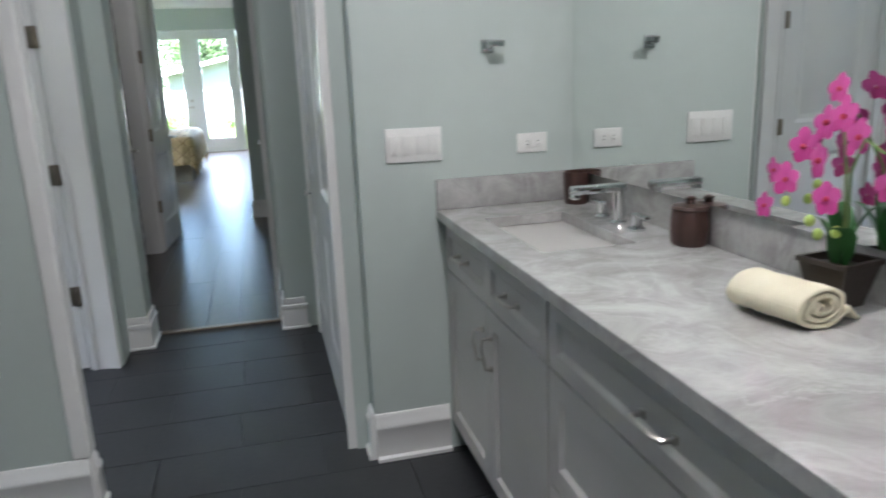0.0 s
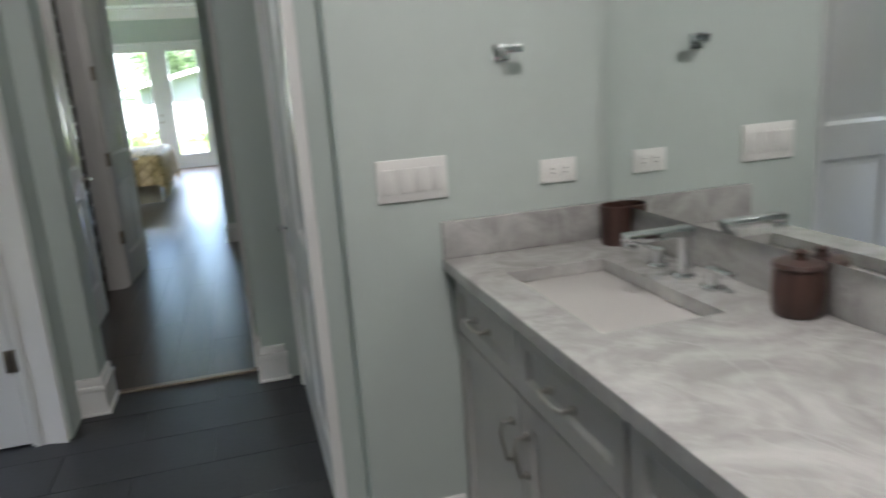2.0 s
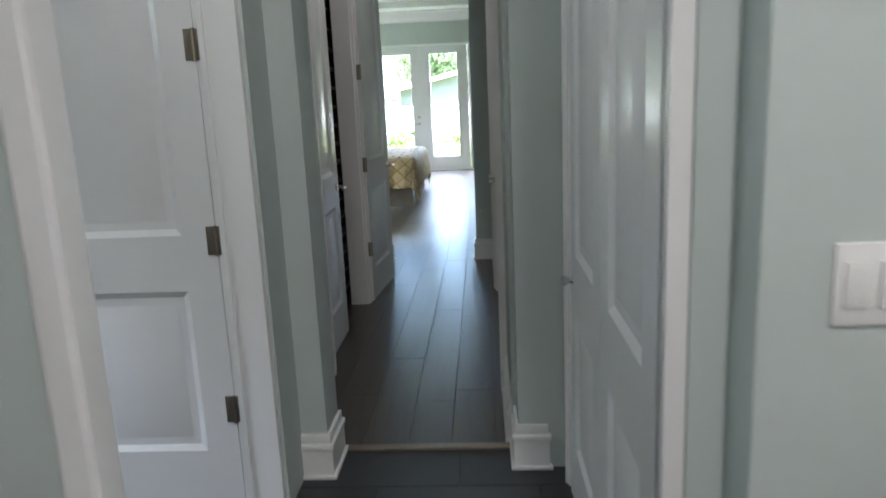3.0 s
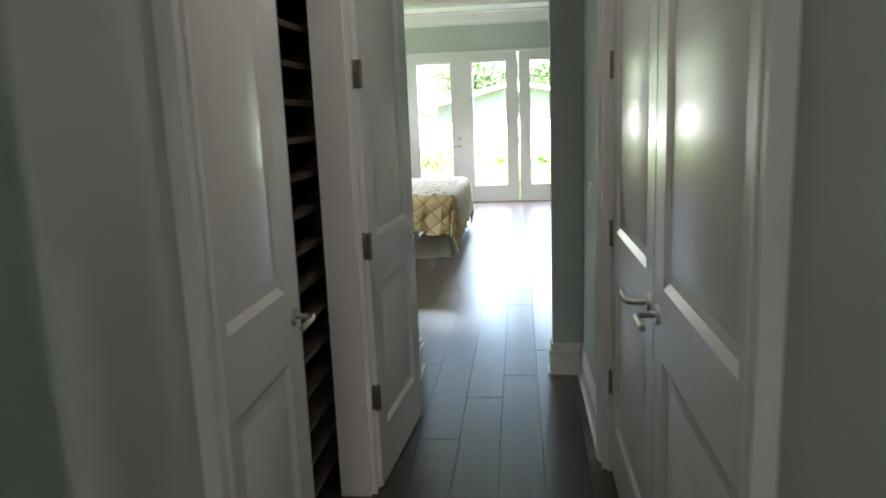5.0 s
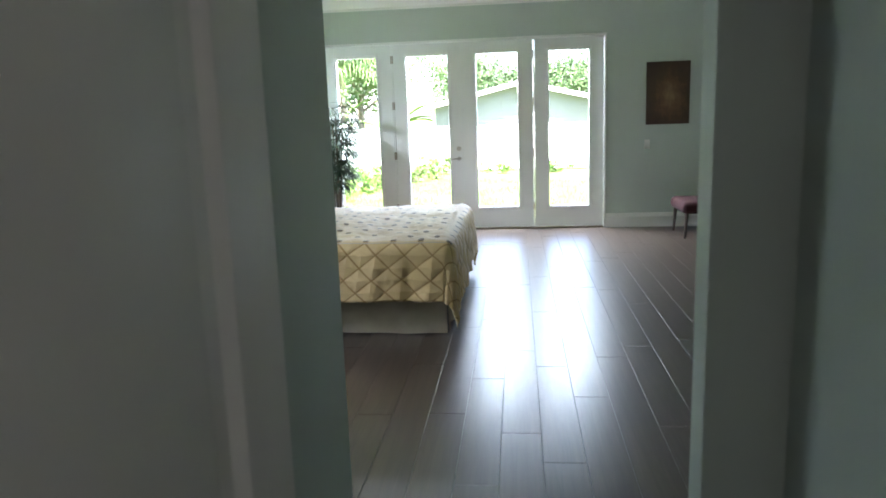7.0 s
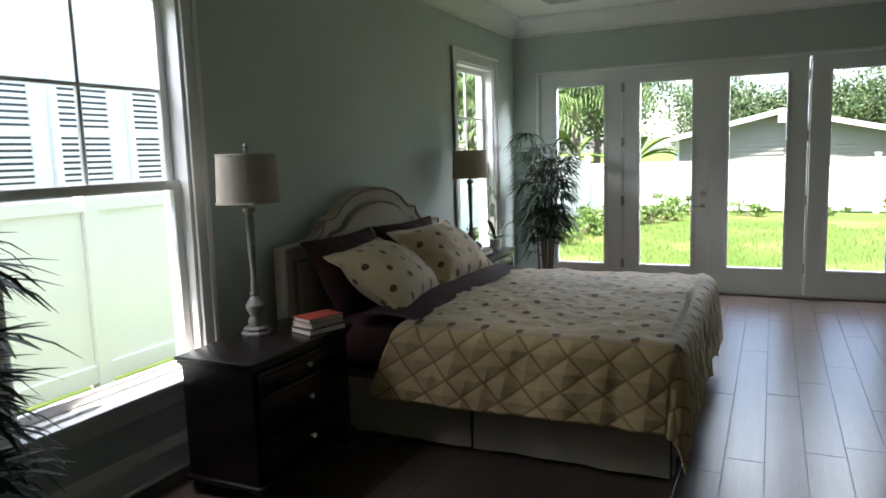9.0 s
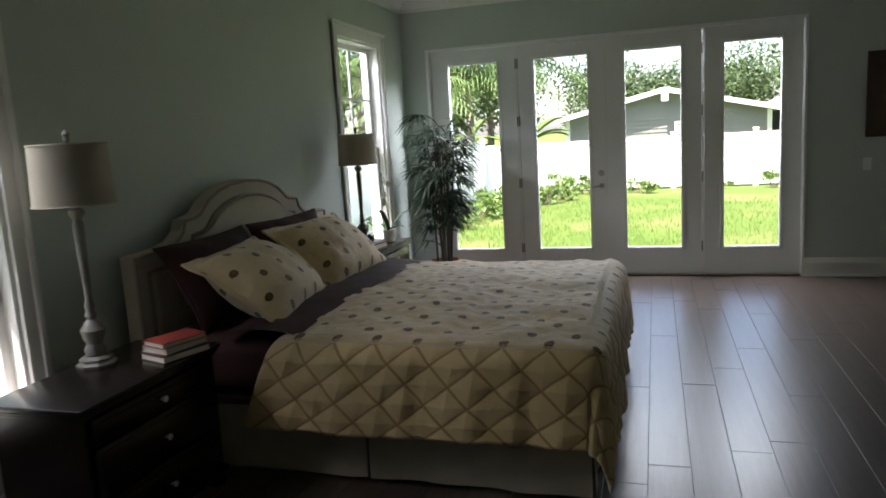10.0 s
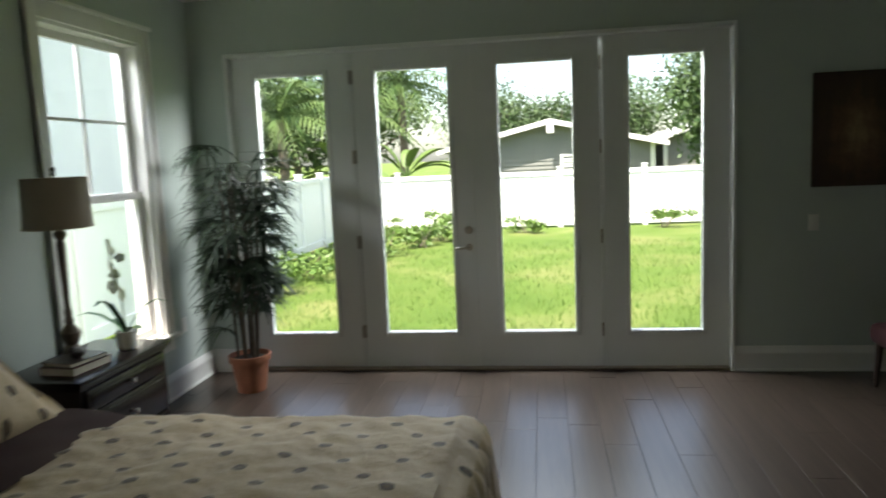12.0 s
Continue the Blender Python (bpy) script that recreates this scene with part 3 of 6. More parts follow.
# left closet: the near leaf shut, the far leaf thrown open against the wall
casing("casing_closet_left", "y", 1.20, 2.46, LX, 1, 2.44, 0.09)
jamb("y", 1.20, 2.46, LX - 0.12, LX, 2.44)
LEFT = Matrix.Diagonal((1, -1, 1, 1))
door("door_4", "closed white two-panel closet door with nickel lever", pose(LX - 0.028, 1.222, 0.012, 0, 0, 90), 0.61, group="closet leaves left")
door("door_5", "white two-panel closet door swung fully open along the wall", pose(LX + 0.036, 2.50, 0.012, 0, 0, 90 - 5.0), 0.715, group="closet leaves left")
for z in (0.377, 0.975, 1.60, 2.22):
    part("hinge", box(-0.006, -0.002, -0.004, 0.058, z - 0.05, z + 0.05, 0.001), M_BRONZE, bpy.data.objects["door_5"], "dull bronze butt hinge")
# right closet: both leaves shut
casing("casing_closet_right", "y", 0.95, 2.69, RX, -1, 2.44, 0.09)
jamb("y", 0.95, 2.69, RX, RX + 0.12, 2.44)
door("door_6", "closed white two-panel double closet door with nickel lever", pose(RX + 0.014, 2.670, 0.012, 0, 0, -90), 0.845, group="closet leaves right")
door("door_7", "closed white two-panel double closet door with nickel lever", pose(RX + 0.014, 0.970, 0.012, 0, 0, 90) @ LEFT, 0.845, group="closet leaves right")


# ---- french doors and windows ----
def french_door(name, x0, x1, glass, handle, label):
    root = thing(name, label, "door", pose((x0 + x1) / 2, 11.80, 0.02), "french doors")
    root["kind"] = "structure"
    w, h, t = (x1 - x0) / 2, FZ - 0.05, 0.022
    g, lo, hi = glass / 2, 0.26, 2.265
    for nm, a, b, c, d in (("stile", -w, -g, 0, h), ("stile", g, w, 0, h), ("rail", -g, g, 0, lo), ("rail", -g, g, hi, h)):
        part(nm, box(a, b, -t, t, c, d), M_FRENCH, root)
    for s in (-1, 1):
        bm = bmesh.new()
        y0, y1 = sorted((s * t, s * (t + 0.010)))
        for a, b, c, d in ((-g - 0.022, -g + 0.012, lo - 0.022, hi + 0.022), (g - 0.012, g + 0.022, lo - 0.022, hi + 0.022), (-g + 0.012, g - 0.012, lo - 0.022, lo + 0.012), (-g + 0.012, g - 0.012, hi - 0.012, hi + 0.022)):
            bx(bm, a, b, y0, y1, c, d, 0.003)
        part("glazing_bead", bm, M_FRENCH, root)
    pane = part("pane", box(-g, g, -0.003, 0.003, lo, hi), M_GLASS, root, "clear glass pane")
    pane.visible_shadow = False
    for z in (0.28, 0.98, 1.63, 2.22):
        side = {"l": -1, "r": 1}.get(handle[:1], 0)
        if side:
            bm = tube([(side * (w + 0.004), -t - 0.005, z - 0.05), (side * (w + 0.004), -t - 0.005, z + 0.05)], 0.007, 10)
            part("hinge", bm, M_BRONZE, root, "dull bronze butt hinge")
    if "x" in handle:
        bm = bmesh.new()
        bmesh.ops.create_cone(bm, cap_ends=True, segments=24, radius1=0.030, radius2=0.026, depth=0.016)
        bm.transform(Matrix.Translation((w - 0.055, -t - 0.008, 1.05)) @ Matrix.Rotation(radians(90), 4, "X"))
        part("deadbolt", bm, M_NICKEL, root, "round nickel deadbolt")
        bm = bmesh.new()
        bmesh.ops.create_cone(bm, cap_ends=True, segments=24, radius1=0.027, radius2=0.024, depth=0.012)
        bm.transform(Matrix.Translation((w - 0.055, -t - 0.006, 0.92)) @ Matrix.Rotation(radians(90), 4, "X"))
        knob = part("door_handle", bm, M_NICKEL, root, "nickel lever handle")
        part("lever", tube([(w - 0.055, -t - 0.01, 0.92), (w - 0.055, -t - 0.05, 0.92), (w - 0.075, -t - 0.058, 0.921), (w - 0.155, -t - 0.058, 0.915)], 0.009, 12), M_NICKEL, knob)
    return root


french_door("door_8", -2.265, -1.345, 0.553, "r", "white full-glass sidelight door beside potted palm")
french_door("door_9", -1.318, -0.4335, 0.560, "lx", "white full-glass french door with nickel lever and deadbolt")
french_door("door_10", -0.4325, 0.487, 0.555, "r", "white full-glass french door, the idle leaf")
french_door("door_11", 0.510, 1.382, 0.530, "", "white full-glass sidelight door beside the bedroom wall")
bm = bmesh.new()
bx(bm, FX0, -2.268, 11.715, 11.90, 0, FZ, 0.002)
bx(bm, 1.386, FX1, 11.70, 11.90, 0, FZ, 0.002)
bx(bm, -1.342, -1.321, 11.775, 11.86, 0.018, FZ - 0.03, 0.002)
bx(bm, -0.455, -0.411, 11.8225, 11.835, 0.02, FZ - 0.03, 0.002)
bx(bm, 0.490, 0.507, 11.775, 11.86, 0.018, FZ - 0.03, 0.002)
bx(bm, -2.268, 1.386, 11.70, 11.90, FZ - 0.028, FZ, 0.002)
structure("trim_french_frame", bm, M_FRENCH, "white frame round the french doors", 40)
structure("trim_french_sill", box(-2.268, 1.386, 11.72, 11.93, 0.0, 0.016, 0.003), M_BRONZE, "bronze sill below the french doors")


def window(name, y0, y1, label):
    """A white double-hung window in the wall at x = BX0, upper sash divided in four."""
    z0, z1 = WZ
    root = thing(name, label, "window", pose(BX0, 0, 0), "double-hung windows")
    root["kind"] = "structure"
    bm = bmesh.new()
    cw = 0.095
    for a, b, c, d, e in ((y0 - cw, y0, z0, z1 + cw, 0.02), (y1, y1 + cw, z0, z1 + cw, 0.02), (y0, y1, z1, z1 + cw, 0.02), (y0 - cw, y0 - cw + 0.03, z0, z1 + cw, 0.032), (y1 + cw - 0.03, y1 + cw, z0, z1 + cw, 0.032)):
        bx(bm, 0.0, e, a, b, c, d, 0.003)
    bx(bm, 0.0, 0.045, y0 - cw - 0.02, y1 + cw + 0.02, z1 + cw, z1 + cw + 0.025, 0.004)
    part("window_frame", bm, M_TRIM, root, "white moulded casing")
    bm = bmesh.new()
    bx(bm, -0.10, 0.065, y0 - cw - 0.035, y1 + cw + 0.035, z0 - 0.03, z0, 0.006)
    bx(bm, 0.0, 0.022, y0 - cw, y1 + cw, z0 - 0.12, z0 - 0.03, 0.004)
    part("window_sill", bm, M_TRIM, root, "white projecting stool and apron")
    bm = bmesh.new()
    for a, b, c, d in ((y0, y0 + 0.02, z0, z1), (y1 - 0.02, y1, z0, z1), (y0, y1, z1 - 0.02, z1), (y0, y1, z0, z0 + 0.015)):
        bx(bm, -0.18, -0.002, a, b, c, d)
    part("liner", bm, M_TRIM, root)
    zm = 1.455
    s = 0.048
    for nm, x, lo, hi in (("lower_sash", -0.075, z0 + 0.015, zm + 0.022), ("upper_sash", -0.112, zm - 0.022, z1 - 0.02)):
        bm = bmesh.new()
        for a, b, c, d in ((y0 + 0.02, y0 + 0.02 + s, lo, hi), (y1 - 0.02 - s, y1 - 0.02, lo, hi), (y0 + 0.02 + s, y1 - 0.02 - s, lo, lo + s), (y0 + 0.02 + s, y1 - 0.02 - s, hi - s, hi)):
            bx(bm, x - 0.016, x + 0.016, a, b, c, d, 0.003)
        sash = part(nm, bm, M_TRIM, root)
        pane = part("pane", box(x - 0.003, x + 0.003, y0 + 0.06, y1 - 0.06, lo + 0.04, hi - 0.04), M_GLASS, sash, "clear glass pane")
        pane.visible_shadow = False
        if nm == "upper_sash":
            ym, zh = (y0 + y1) / 2, (lo + hi) / 2
            bm = box(x - 0.010, x + 0.010, ym - 0.010, ym + 0.010, lo + s, hi - s, 0.002)
            bx(bm, x - 0.0095, x + 0.0095, y0 + 0.02 + s, y1 - 0.02 - s, zh - 0.010, zh + 0.010, 0.002)
            part("muntin", bm, M_TRIM, sash, "slim white glazing bars")
    return root


window("window_1", *W1, "white double-hung window beside the nightstand, upper sash divided")
window("window_2", *W2, "white double-hung window behind the far nightstand, upper sash divided")

bm = bmesh.new()
for a, b, c, d in ((-1.75, -1.70, 1.95, 2.55), (-0.50, -0.45, 1.95, 2.55), (-1.70, -0.50, 1.95, 2.0), (-1.70, -0.50, 2.5, 2.55)):
    bx(bm, -2.94, -2.88, a, b, c, d, 0.003)
structure("window_3", bm, M_TRIM, "white frame of the high bathroom window")
pane = structure("window_3_pane", box(-2.915, -2.909, -1.70, -0.50, 2.0, 2.5), M_GLASS, "clear glass pane")
pane.visible_shadow = False


# ---- small fittings ----
def wall_plate(name, label, category, m, width, height, kinds):
    root = thing(name, label, category, m)
    part("plate", box(-width / 2, width / 2, -0.007, 0, -height / 2, height / 2, 0.003), M_PLASTIC, root)
    n = len(kinds)
    for i, k in enumerate(kinds):
        x = (i - (n - 1) / 2) * 0.046
        if k == "rocker":
            bm = box(-0.0165, 0.0165, -0.005, 0.0, -0.033, 0.033, 0.002)
            bm.transform(Matrix.Translation((x, -0.007, 0)) @ Matrix.Rotation(radians(4), 4, "X"))
            part("rocker", bm, M_PLASTIC, root)
        else:
            for s in (-1, 1):
                face = part("socket", box(s * 0.020 - 0.014, s * 0.020 + 0.014, -0.010, -0.006, -0.016, 0.016, 0.003), M_PLASTIC, root)
                bm = bmesh.new()
                for dz in (-0.006, 0.006):
                    bx(bm, s * 0.020 - 0.004, s * 0.020 + 0.004, -0.0105, -0.0098, dz - 0.0012, dz + 0.0012)
                part("slot", bm, M_JOINT, face)
    return root


wall_plate("light_switch", "white four-gang switch plate above the marble splash", "light switch", pose(1.282, -1.46, 1.148), 0.195, 0.114, ["rocker"] * 4)
wall_plate("power_outlet", "white horizontal outlet plate above the marble splash", "outlet", pose(1.708, -1.46, 1.131), 0.112, 0.068, ["socket"])
wall_plate("light_switch", "white single switch plate on the hall wall", "light switch", pose(RX, 3.32, 1.06, 0, 0, -90), 0.070, 0.115, ["rocker"])
wall_plate("light_switch", "white single switch plate near the bathroom", "light switch", pose(LX, 0.78, 1.05, 0, 0, 90), 0.070, 0.115, ["rocker"])
wall_plate("light_switch", "white single switch plate below the painting", "light switch", pose(1.925, BY1, 1.06), 0.070, 0.115, ["rocker"])
wall_plate("power_outlet", "white outlet plate low on the window wall", "outlet", pose(BX0, 11.30, 0.48, 0, 0, 90), 0.070, 0.112, ["rocker"])

hook = thing("robe_hook", "square chrome robe hook on sage bathroom wall", "hook", pose(1.55, -1.46, 1.462) @ Matrix.Scale(0.85, 4))
part("back_plate", box(-0.026, 0.026, -0.009, 0, -0.026, 0.026, 0.002), M_CHROME, hook)
part("peg", box(-0.010, 0.010, -0.055, -0.008, -0.010, 0.010, 0.002), M_CHROME, hook)
part("bar", box(-0.012, 0.052, -0.064, -0.048, -0.004, 0.020, 0.002), M_CHROME, hook)

# rings at every lamp, the added fill lamps too
for lx, ly, lz, watts in DOWNLIGHTS_AND_FILL:
    light = thing("ceiling_light", "round white downlight ring in the ceiling, most of them added unseen", "downlight", pose(lx, ly, 2.75), "downlights")
    part("trim_ring", lathe([(0.085, -0.002), (0.088, -0.006), (0.070, -0.014), (0.062, -0.008), (0.062, -0.002)], 28), M_TRIM, light)


# ---- bathroom vanity ----
CT = 0.92
def pull(parent, y, z, upright=False, x=-0.02):
    bm = bmesh.new()
    L = 0.048
    if upright:
        pts = [(0, 0, -L), (-0.022, 0, -L), (-0.026, 0, -L * 0.5), (-0.034, 0, L * 0.5), (-0.028, 0, L), (0, 0, L)]
    else:
        pts = [(0, -L, 0), (-0.028, -L, 0), (-0.034, -L * 0.5, 0), (-0.034, L * 0.5, 0), (-0.028, L, 0), (0, L, 0)]
    tube([(px + x, py + y, pz + z) for px, py, pz in pts], 0.005, 8, bm)
    for s in (-1, 1):
        a = (x, y, z + s * L) if upright else (x, y + s * L, z)
        bx(bm, a[0] - 0.010, a[0], a[1] - 0.008, a[1] + 0.008, a[2] - 0.008, a[2] + 0.008, 0.002)
    part("handle", bm, M_NICKEL, parent, "brushed nickel bar pull")


def front(parent, y0, y1, z0, z1, name, handle=None):
    """A shaker front on the face x = 0, with a bevelled sunk panel."""
    bm = bmesh.new()
    r = 0.055 if z1 - z0 > 0.22 else 0.042
    for a, b, c, d in ((y0, y0 + r, z0, z1), (y1 - r, y1, z0, z1), (y0 + r, y1 - r, z0, z0 + r), (y0 + r, y1 - r, z1 - r, z1)):
        bx(bm, -0.020, 0, a, b, c, d)
    bx(bm, -0.010, 0, y0 + r, y1 - r, z0 + r, z1 - r)
    k = 0.012
    va = [bm.verts.new((-0.020, y, z)) for y, z in ((y0 + r, z0 + r), (y1 - r, z0 + r), (y1 - r, z1 - r), (y0 + r, z1 - r))]
    vb = [bm.verts.new((-0.0105, y, z)) for y, z in ((y0 + r + k, z0 + r + k), (y1 - r - k, z0 + r + k), (y1 - r - k, z1 - r - k), (y0 + r + k, z1 - r - k))]
    for i in range(4):
        bm.faces.new((va[i], va[(i + 1) % 4], vb[(i + 1) % 4], vb[i]))
    p = part(name, bm, M_CABINET, parent, "", 30)
    if handle == "h":
        pull(p, (y0 + y1) / 2, (z0 + z1) / 2)
    elif handle:
        pull(p, y0 + 0.04 if handle == "l" else y1 - 0.04, z1 - 0.13, True)


def vanity_unit(y0, y1, sinkbase, label):
    root = thing("vanity_cabinet", label, "cabinet", pose(1.40, 0, 0), "vanity cabinets")
    bm = box(0.0, 0.49, y0, y1, 0.10, CT - 0.034)
    bx(bm, 0.06, 0.49, y0, y1, 0.0, 0.10)
    part("body", bm, M_CABINET, root)
    g, ym = 0.004, (y0 + y1) / 2
    top = CT - 0.045
    if sinkbase:
        front(root, y0 + g, ym - g / 2, top - 0.165, top, "drawer", "h")
        front(root, ym + g / 2, y1 - g, top - 0.165, top, "drawer", "h")
        front(root, y0 + g, ym - g / 2, 0.115, top - 0.172, "cabinet_door", "r")
        front(root, ym + g / 2, y1 - g, 0.115, top - 0.172, "cabinet_door", "l")
    else:
        front(root, y0 + g, y1 - g, top - 0.165, top, "drawer", "h")
        front(root, y0 + g, y1 - g, top - 0.172 - 0.29, top - 0.172, "drawer", "h")
        front(root, y0 + g, y1 - g, 0.115, top - 0.172 - 0.297, "drawer", "h")
    return root


vanity_unit(-2.385, -1.464, True, "pale taupe sink cabinet with two drawers and doors")
vanity_unit(-3.345, -2.393, False, "pale taupe three-drawer vanity cabinet below the counter")
vanity_unit(-4.40, -3.353, True, "pale taupe sink cabinet below the far basin")
S1, S2 = (1.455, 1.725, -2.175, -1.685), (1.455, 1.725, -3.85, -3.36)
bm = bmesh.new()
edges_y = [-4.42, S2[2], S2[3], S1[2], S1[3], -1.4605]
for i, (a, b) in enumerate(zip(edges_y, edges_y[1:])):
    if i in (1, 3):
        bx(bm, 1.35, S1[0], a, b, CT - 0.032, CT)
        bx(bm, S1[1], 1.8995, a, b, CT - 0.032, CT)
    else:
        bx(bm, 1.35, 1.8995, a, b, CT - 0.032, CT)
bmesh.ops.remove_doubles(bm, verts=bm.verts, dist=0.0005)
top = thing("vanity_counter", "polished grey veined marble vanity counter with splash", "counter", pose(0, 0, 0))
part("slab", bm, M_COUNTER, top)
part("backsplash", box(1.878, 1.8995, -4.42, -1.4605, CT + 0.001, CT + 0.105, 0.002), M_COUNTER, top)
part("side_splash", box(1.352, 1.877, -1.482, -1.4605, CT + 0.001, CT + 0.105, 0.002), M_COUNTER, top)
bm = box(1.888, 1.8985, -4.42, -1.475, CT + 0.108, 2.25)
for v in bm.verts:
    if v.co.x < 1.895 and v.co.y > -2:
        v.co.x = 1.856
structure("wall_mirror_glass", bm, M_MIRROR, "large frameless wall mirror above the vanity")
structure("trim_mirror_channel", box(1.882, 1.8985, -4.42, -1.465, CT + 0.1055, CT + 0.1085), M_CHROME, "thin metal channel below the mirror")


def basin(s):
    root = thing("sink", "white rectangular undermount porcelain basin in grey marble", "sink", pose((s[0] + s[1]) / 2, (s[2] + s[3]) / 2, CT - 0.034), "basins")
    w, l = (s[1] - s[0]) / 2 + 0.004, (s[3] - s[2]) / 2 + 0.004
    rings = ((1.0, 0.0), (0.97, -0.06), (0.90, -0.115), (0.55, -0.140), (0.10, -0.146))
    bm = bmesh.new()
    loops = []
    for k, z in rings:
        loop = []
        for cx, cy, a0 in ((1, 1, 0), (-1, 1, 90), (-1, -1, 180), (1, -1, 270)):
            for j in range(5):
                a = radians(a0 + j * 22.5)
                r = 0.03 * k
                loop.append(bm.verts.new((cx * (w * k - r) + r * math.cos(a), cy * (l * k - r) + r * math.sin(a), z)))
        loops.append(loop)
    for a, b in zip(loops, loops[1:]):
        n = len(a)
        for i in range(n):
            bm.faces.new((a[i], a[(i + 1) % n], b[(i + 1) % n], b[i]))
    bm.faces.new(loops[-1])
    part("bowl", bm, M_PORCELAIN, root, "", 60)
    part("drain", lathe([(0.022, 0), (0.022, 0.003), (0.012, 0.004)], 20, at=(0, 0, -0.146)), M_CHROME, root, "chrome drain")


def faucet(y):
    root = thing("faucet", "chrome widespread faucet with cross handles behind basin", "faucet", pose(1.80, y, CT), "faucets")
    bm = lathe([(0.026, 0), (0.026, 0.006), (0.018, 0.012), (0.017, 0.10), (0.019, 0.112), (0.016, 0.118)], 20)
    part("column", bm, M_CHROME, root)
    bm = box(-0.155, 0.018, -0.017, 0.017, 0.098, 0.122, 0.005)
    bx(bm, -0.155, -0.130, -0.015, 0.015, 0.084, 0.102, 0.004)
    part("spout", bm, M_CHROME, root)
    for s in (-1, 1):
        bm = lathe([(0.025, 0), (0.025, 0.006), (0.017, 0.012), (0.015, 0.040), (0.018, 0.048), (0.010, 0.052)], 20, at=(0, s * 0.105, 0))
        h = part("tap_handle", bm, M_CHROME, root)
        part("tap_lever", box(-0.012, 0.012, s * 0.105 - (0.012 if s > 0 else 0.065), s * 0.105 + (0.065 if s > 0 else 0.012), 0.040, 0.050, 0.003), M_CHROME, h)


basin(S1)
basin(S2)
faucet(-1.93)
faucet(-3.60)

jar = thing("bath_jar", "dark brown lidded bath jar on the marble counter", "jar", pose(1.838, -2.24, CT))
part("body", lathe([(0.040, 0), (0.047, 0.008), (0.050, 0.05), (0.047, 0.085), (0.043, 0.092)], 28), M_BROWN, jar)
part("lid", lathe([(0.048, 0.0925), (0.050, 0.097), (0.046, 0.104), (0.012, 0.108), (0.010, 0.116), (0.014, 0.123), (0.006, 0.128)], 28), M_BROWN, jar, "dark lid with a round knob")
cup = thing("tumbler", "dark brown bathroom tumbler in the counter corner", "cup", pose(1.835, -1.56, CT))
bm = lathe([(0.037, 0), (0.041, 0.006), (0.046, 0.11), (0.043, 0.112), (0.036, 0.01)], 28)
part("body", bm, M_BROWN, cup)
soap = thing("soap_dispenser", "dark brown pump soap dispenser on the counter", "soap dispenser", pose(1.835, -3.165, CT) @ Matrix.Scale(0.68, 4))
part("bottle", lathe([(0.036, 0), (0.042, 0.01), (0.046, 0.06), (0.040, 0.12), (0.030, 0.15), (0.022, 0.157)], 28), M_BROWN, soap)
bm = lathe([(0.024, 0.158), (0.024, 0.172), (0.009, 0.178), (0.008, 0.205), (0.012, 0.208), (0.012, 0.218)], 20)
bx(bm, -0.045, 0.012, -0.008, 0.008, 0.212, 0.224, 0.003)
part("pump", bm, M_BLACKPOT, soap, "black pump head")

# rolled towel: a spiral sheet of thick cloth
towel = thing("rolled_towel", "cream rolled hand towel lying on the counter", "towel", pose(1.678, -2.785, CT, 0, 0, 10) @ Matrix.Diagonal((1.15, 0.76, 0.74, 1)))
bm = bmesh.new()
outline = []
for i in range(64):
    a = i / 63 * 2 * math.pi * 2.6 + 2.2
    r = 0.012 + 0.040 * i / 63
    outline.append((r * math.cos(a) * 1.12, 0.054 + r * math.sin(a)))
outline += [(0.070, 0.016), (0.082, 0.003)]
N = 22
rows = []
for j in range(N + 1):
    y = -0.105 + 0.21 * j / N
    rows.append([bm.verts.new((x + 0.003 * noise.noise((x * 30, y * 25, 1)), y + 0.004 * noise.noise((x * 40, 2, z * 40)), max(0.002, z + 0.004 * noise.noise((x * 30, y * 22, z * 30))))) for x, z in outline])
for a, b in zip(rows, rows[1:]):
    for i in range(len(outline) - 1):
        bm.faces.new((a[i], a[i + 1], b[i + 1], b[i]))
roll = part("roll", bm, M_TOWEL, towel, "", 60)
thick = roll.modifiers.new("thickness", "SOLIDIFY")
thick.thickness, thick.offset = 0.009, 0.0


def petal_fan(bm, centre, normal, size, count=5, rng=random):
    """A flat blossom: rounded petals round a centre, slightly cupped."""
    normal = Vector(normal).normalized()
    side = normal.orthogonal().normalized()
    up = normal.cross(side)
    for k in range(count):
        a = 2 * math.pi * (k + rng.uniform(-0.08, 0.08)) / count
        way = side * math.cos(a) + up * math.sin(a)
        cross = normal.cross(way)
        L, W = size * rng.uniform(0.85, 1.1), size * rng.uniform(0.36, 0.48)
        mid = [centre + way * L * f + normal * size * 0.18 * math.sin(f * 2.4) for f in (0.08, 0.35, 0.7, 1.0)]
        wid = (0.15, 0.85, 1.0, 0.35)
        left = [bm.verts.new(m + cross * W * w - normal * 0.05 * size * w) for m, w in zip(mid, wid)]
        right = [bm.verts.new(m - cross * W * w - normal * 0.05 * size * w) for m, w in zip(mid, wid)]
        core = [bm.verts.new(m) for m in mid]
        for i in range(3):
            bm.faces.new((left[i], core[i], core[i + 1], left[i + 1]))
            bm.faces.new((core[i], right[i], right[i + 1], core[i + 1]))


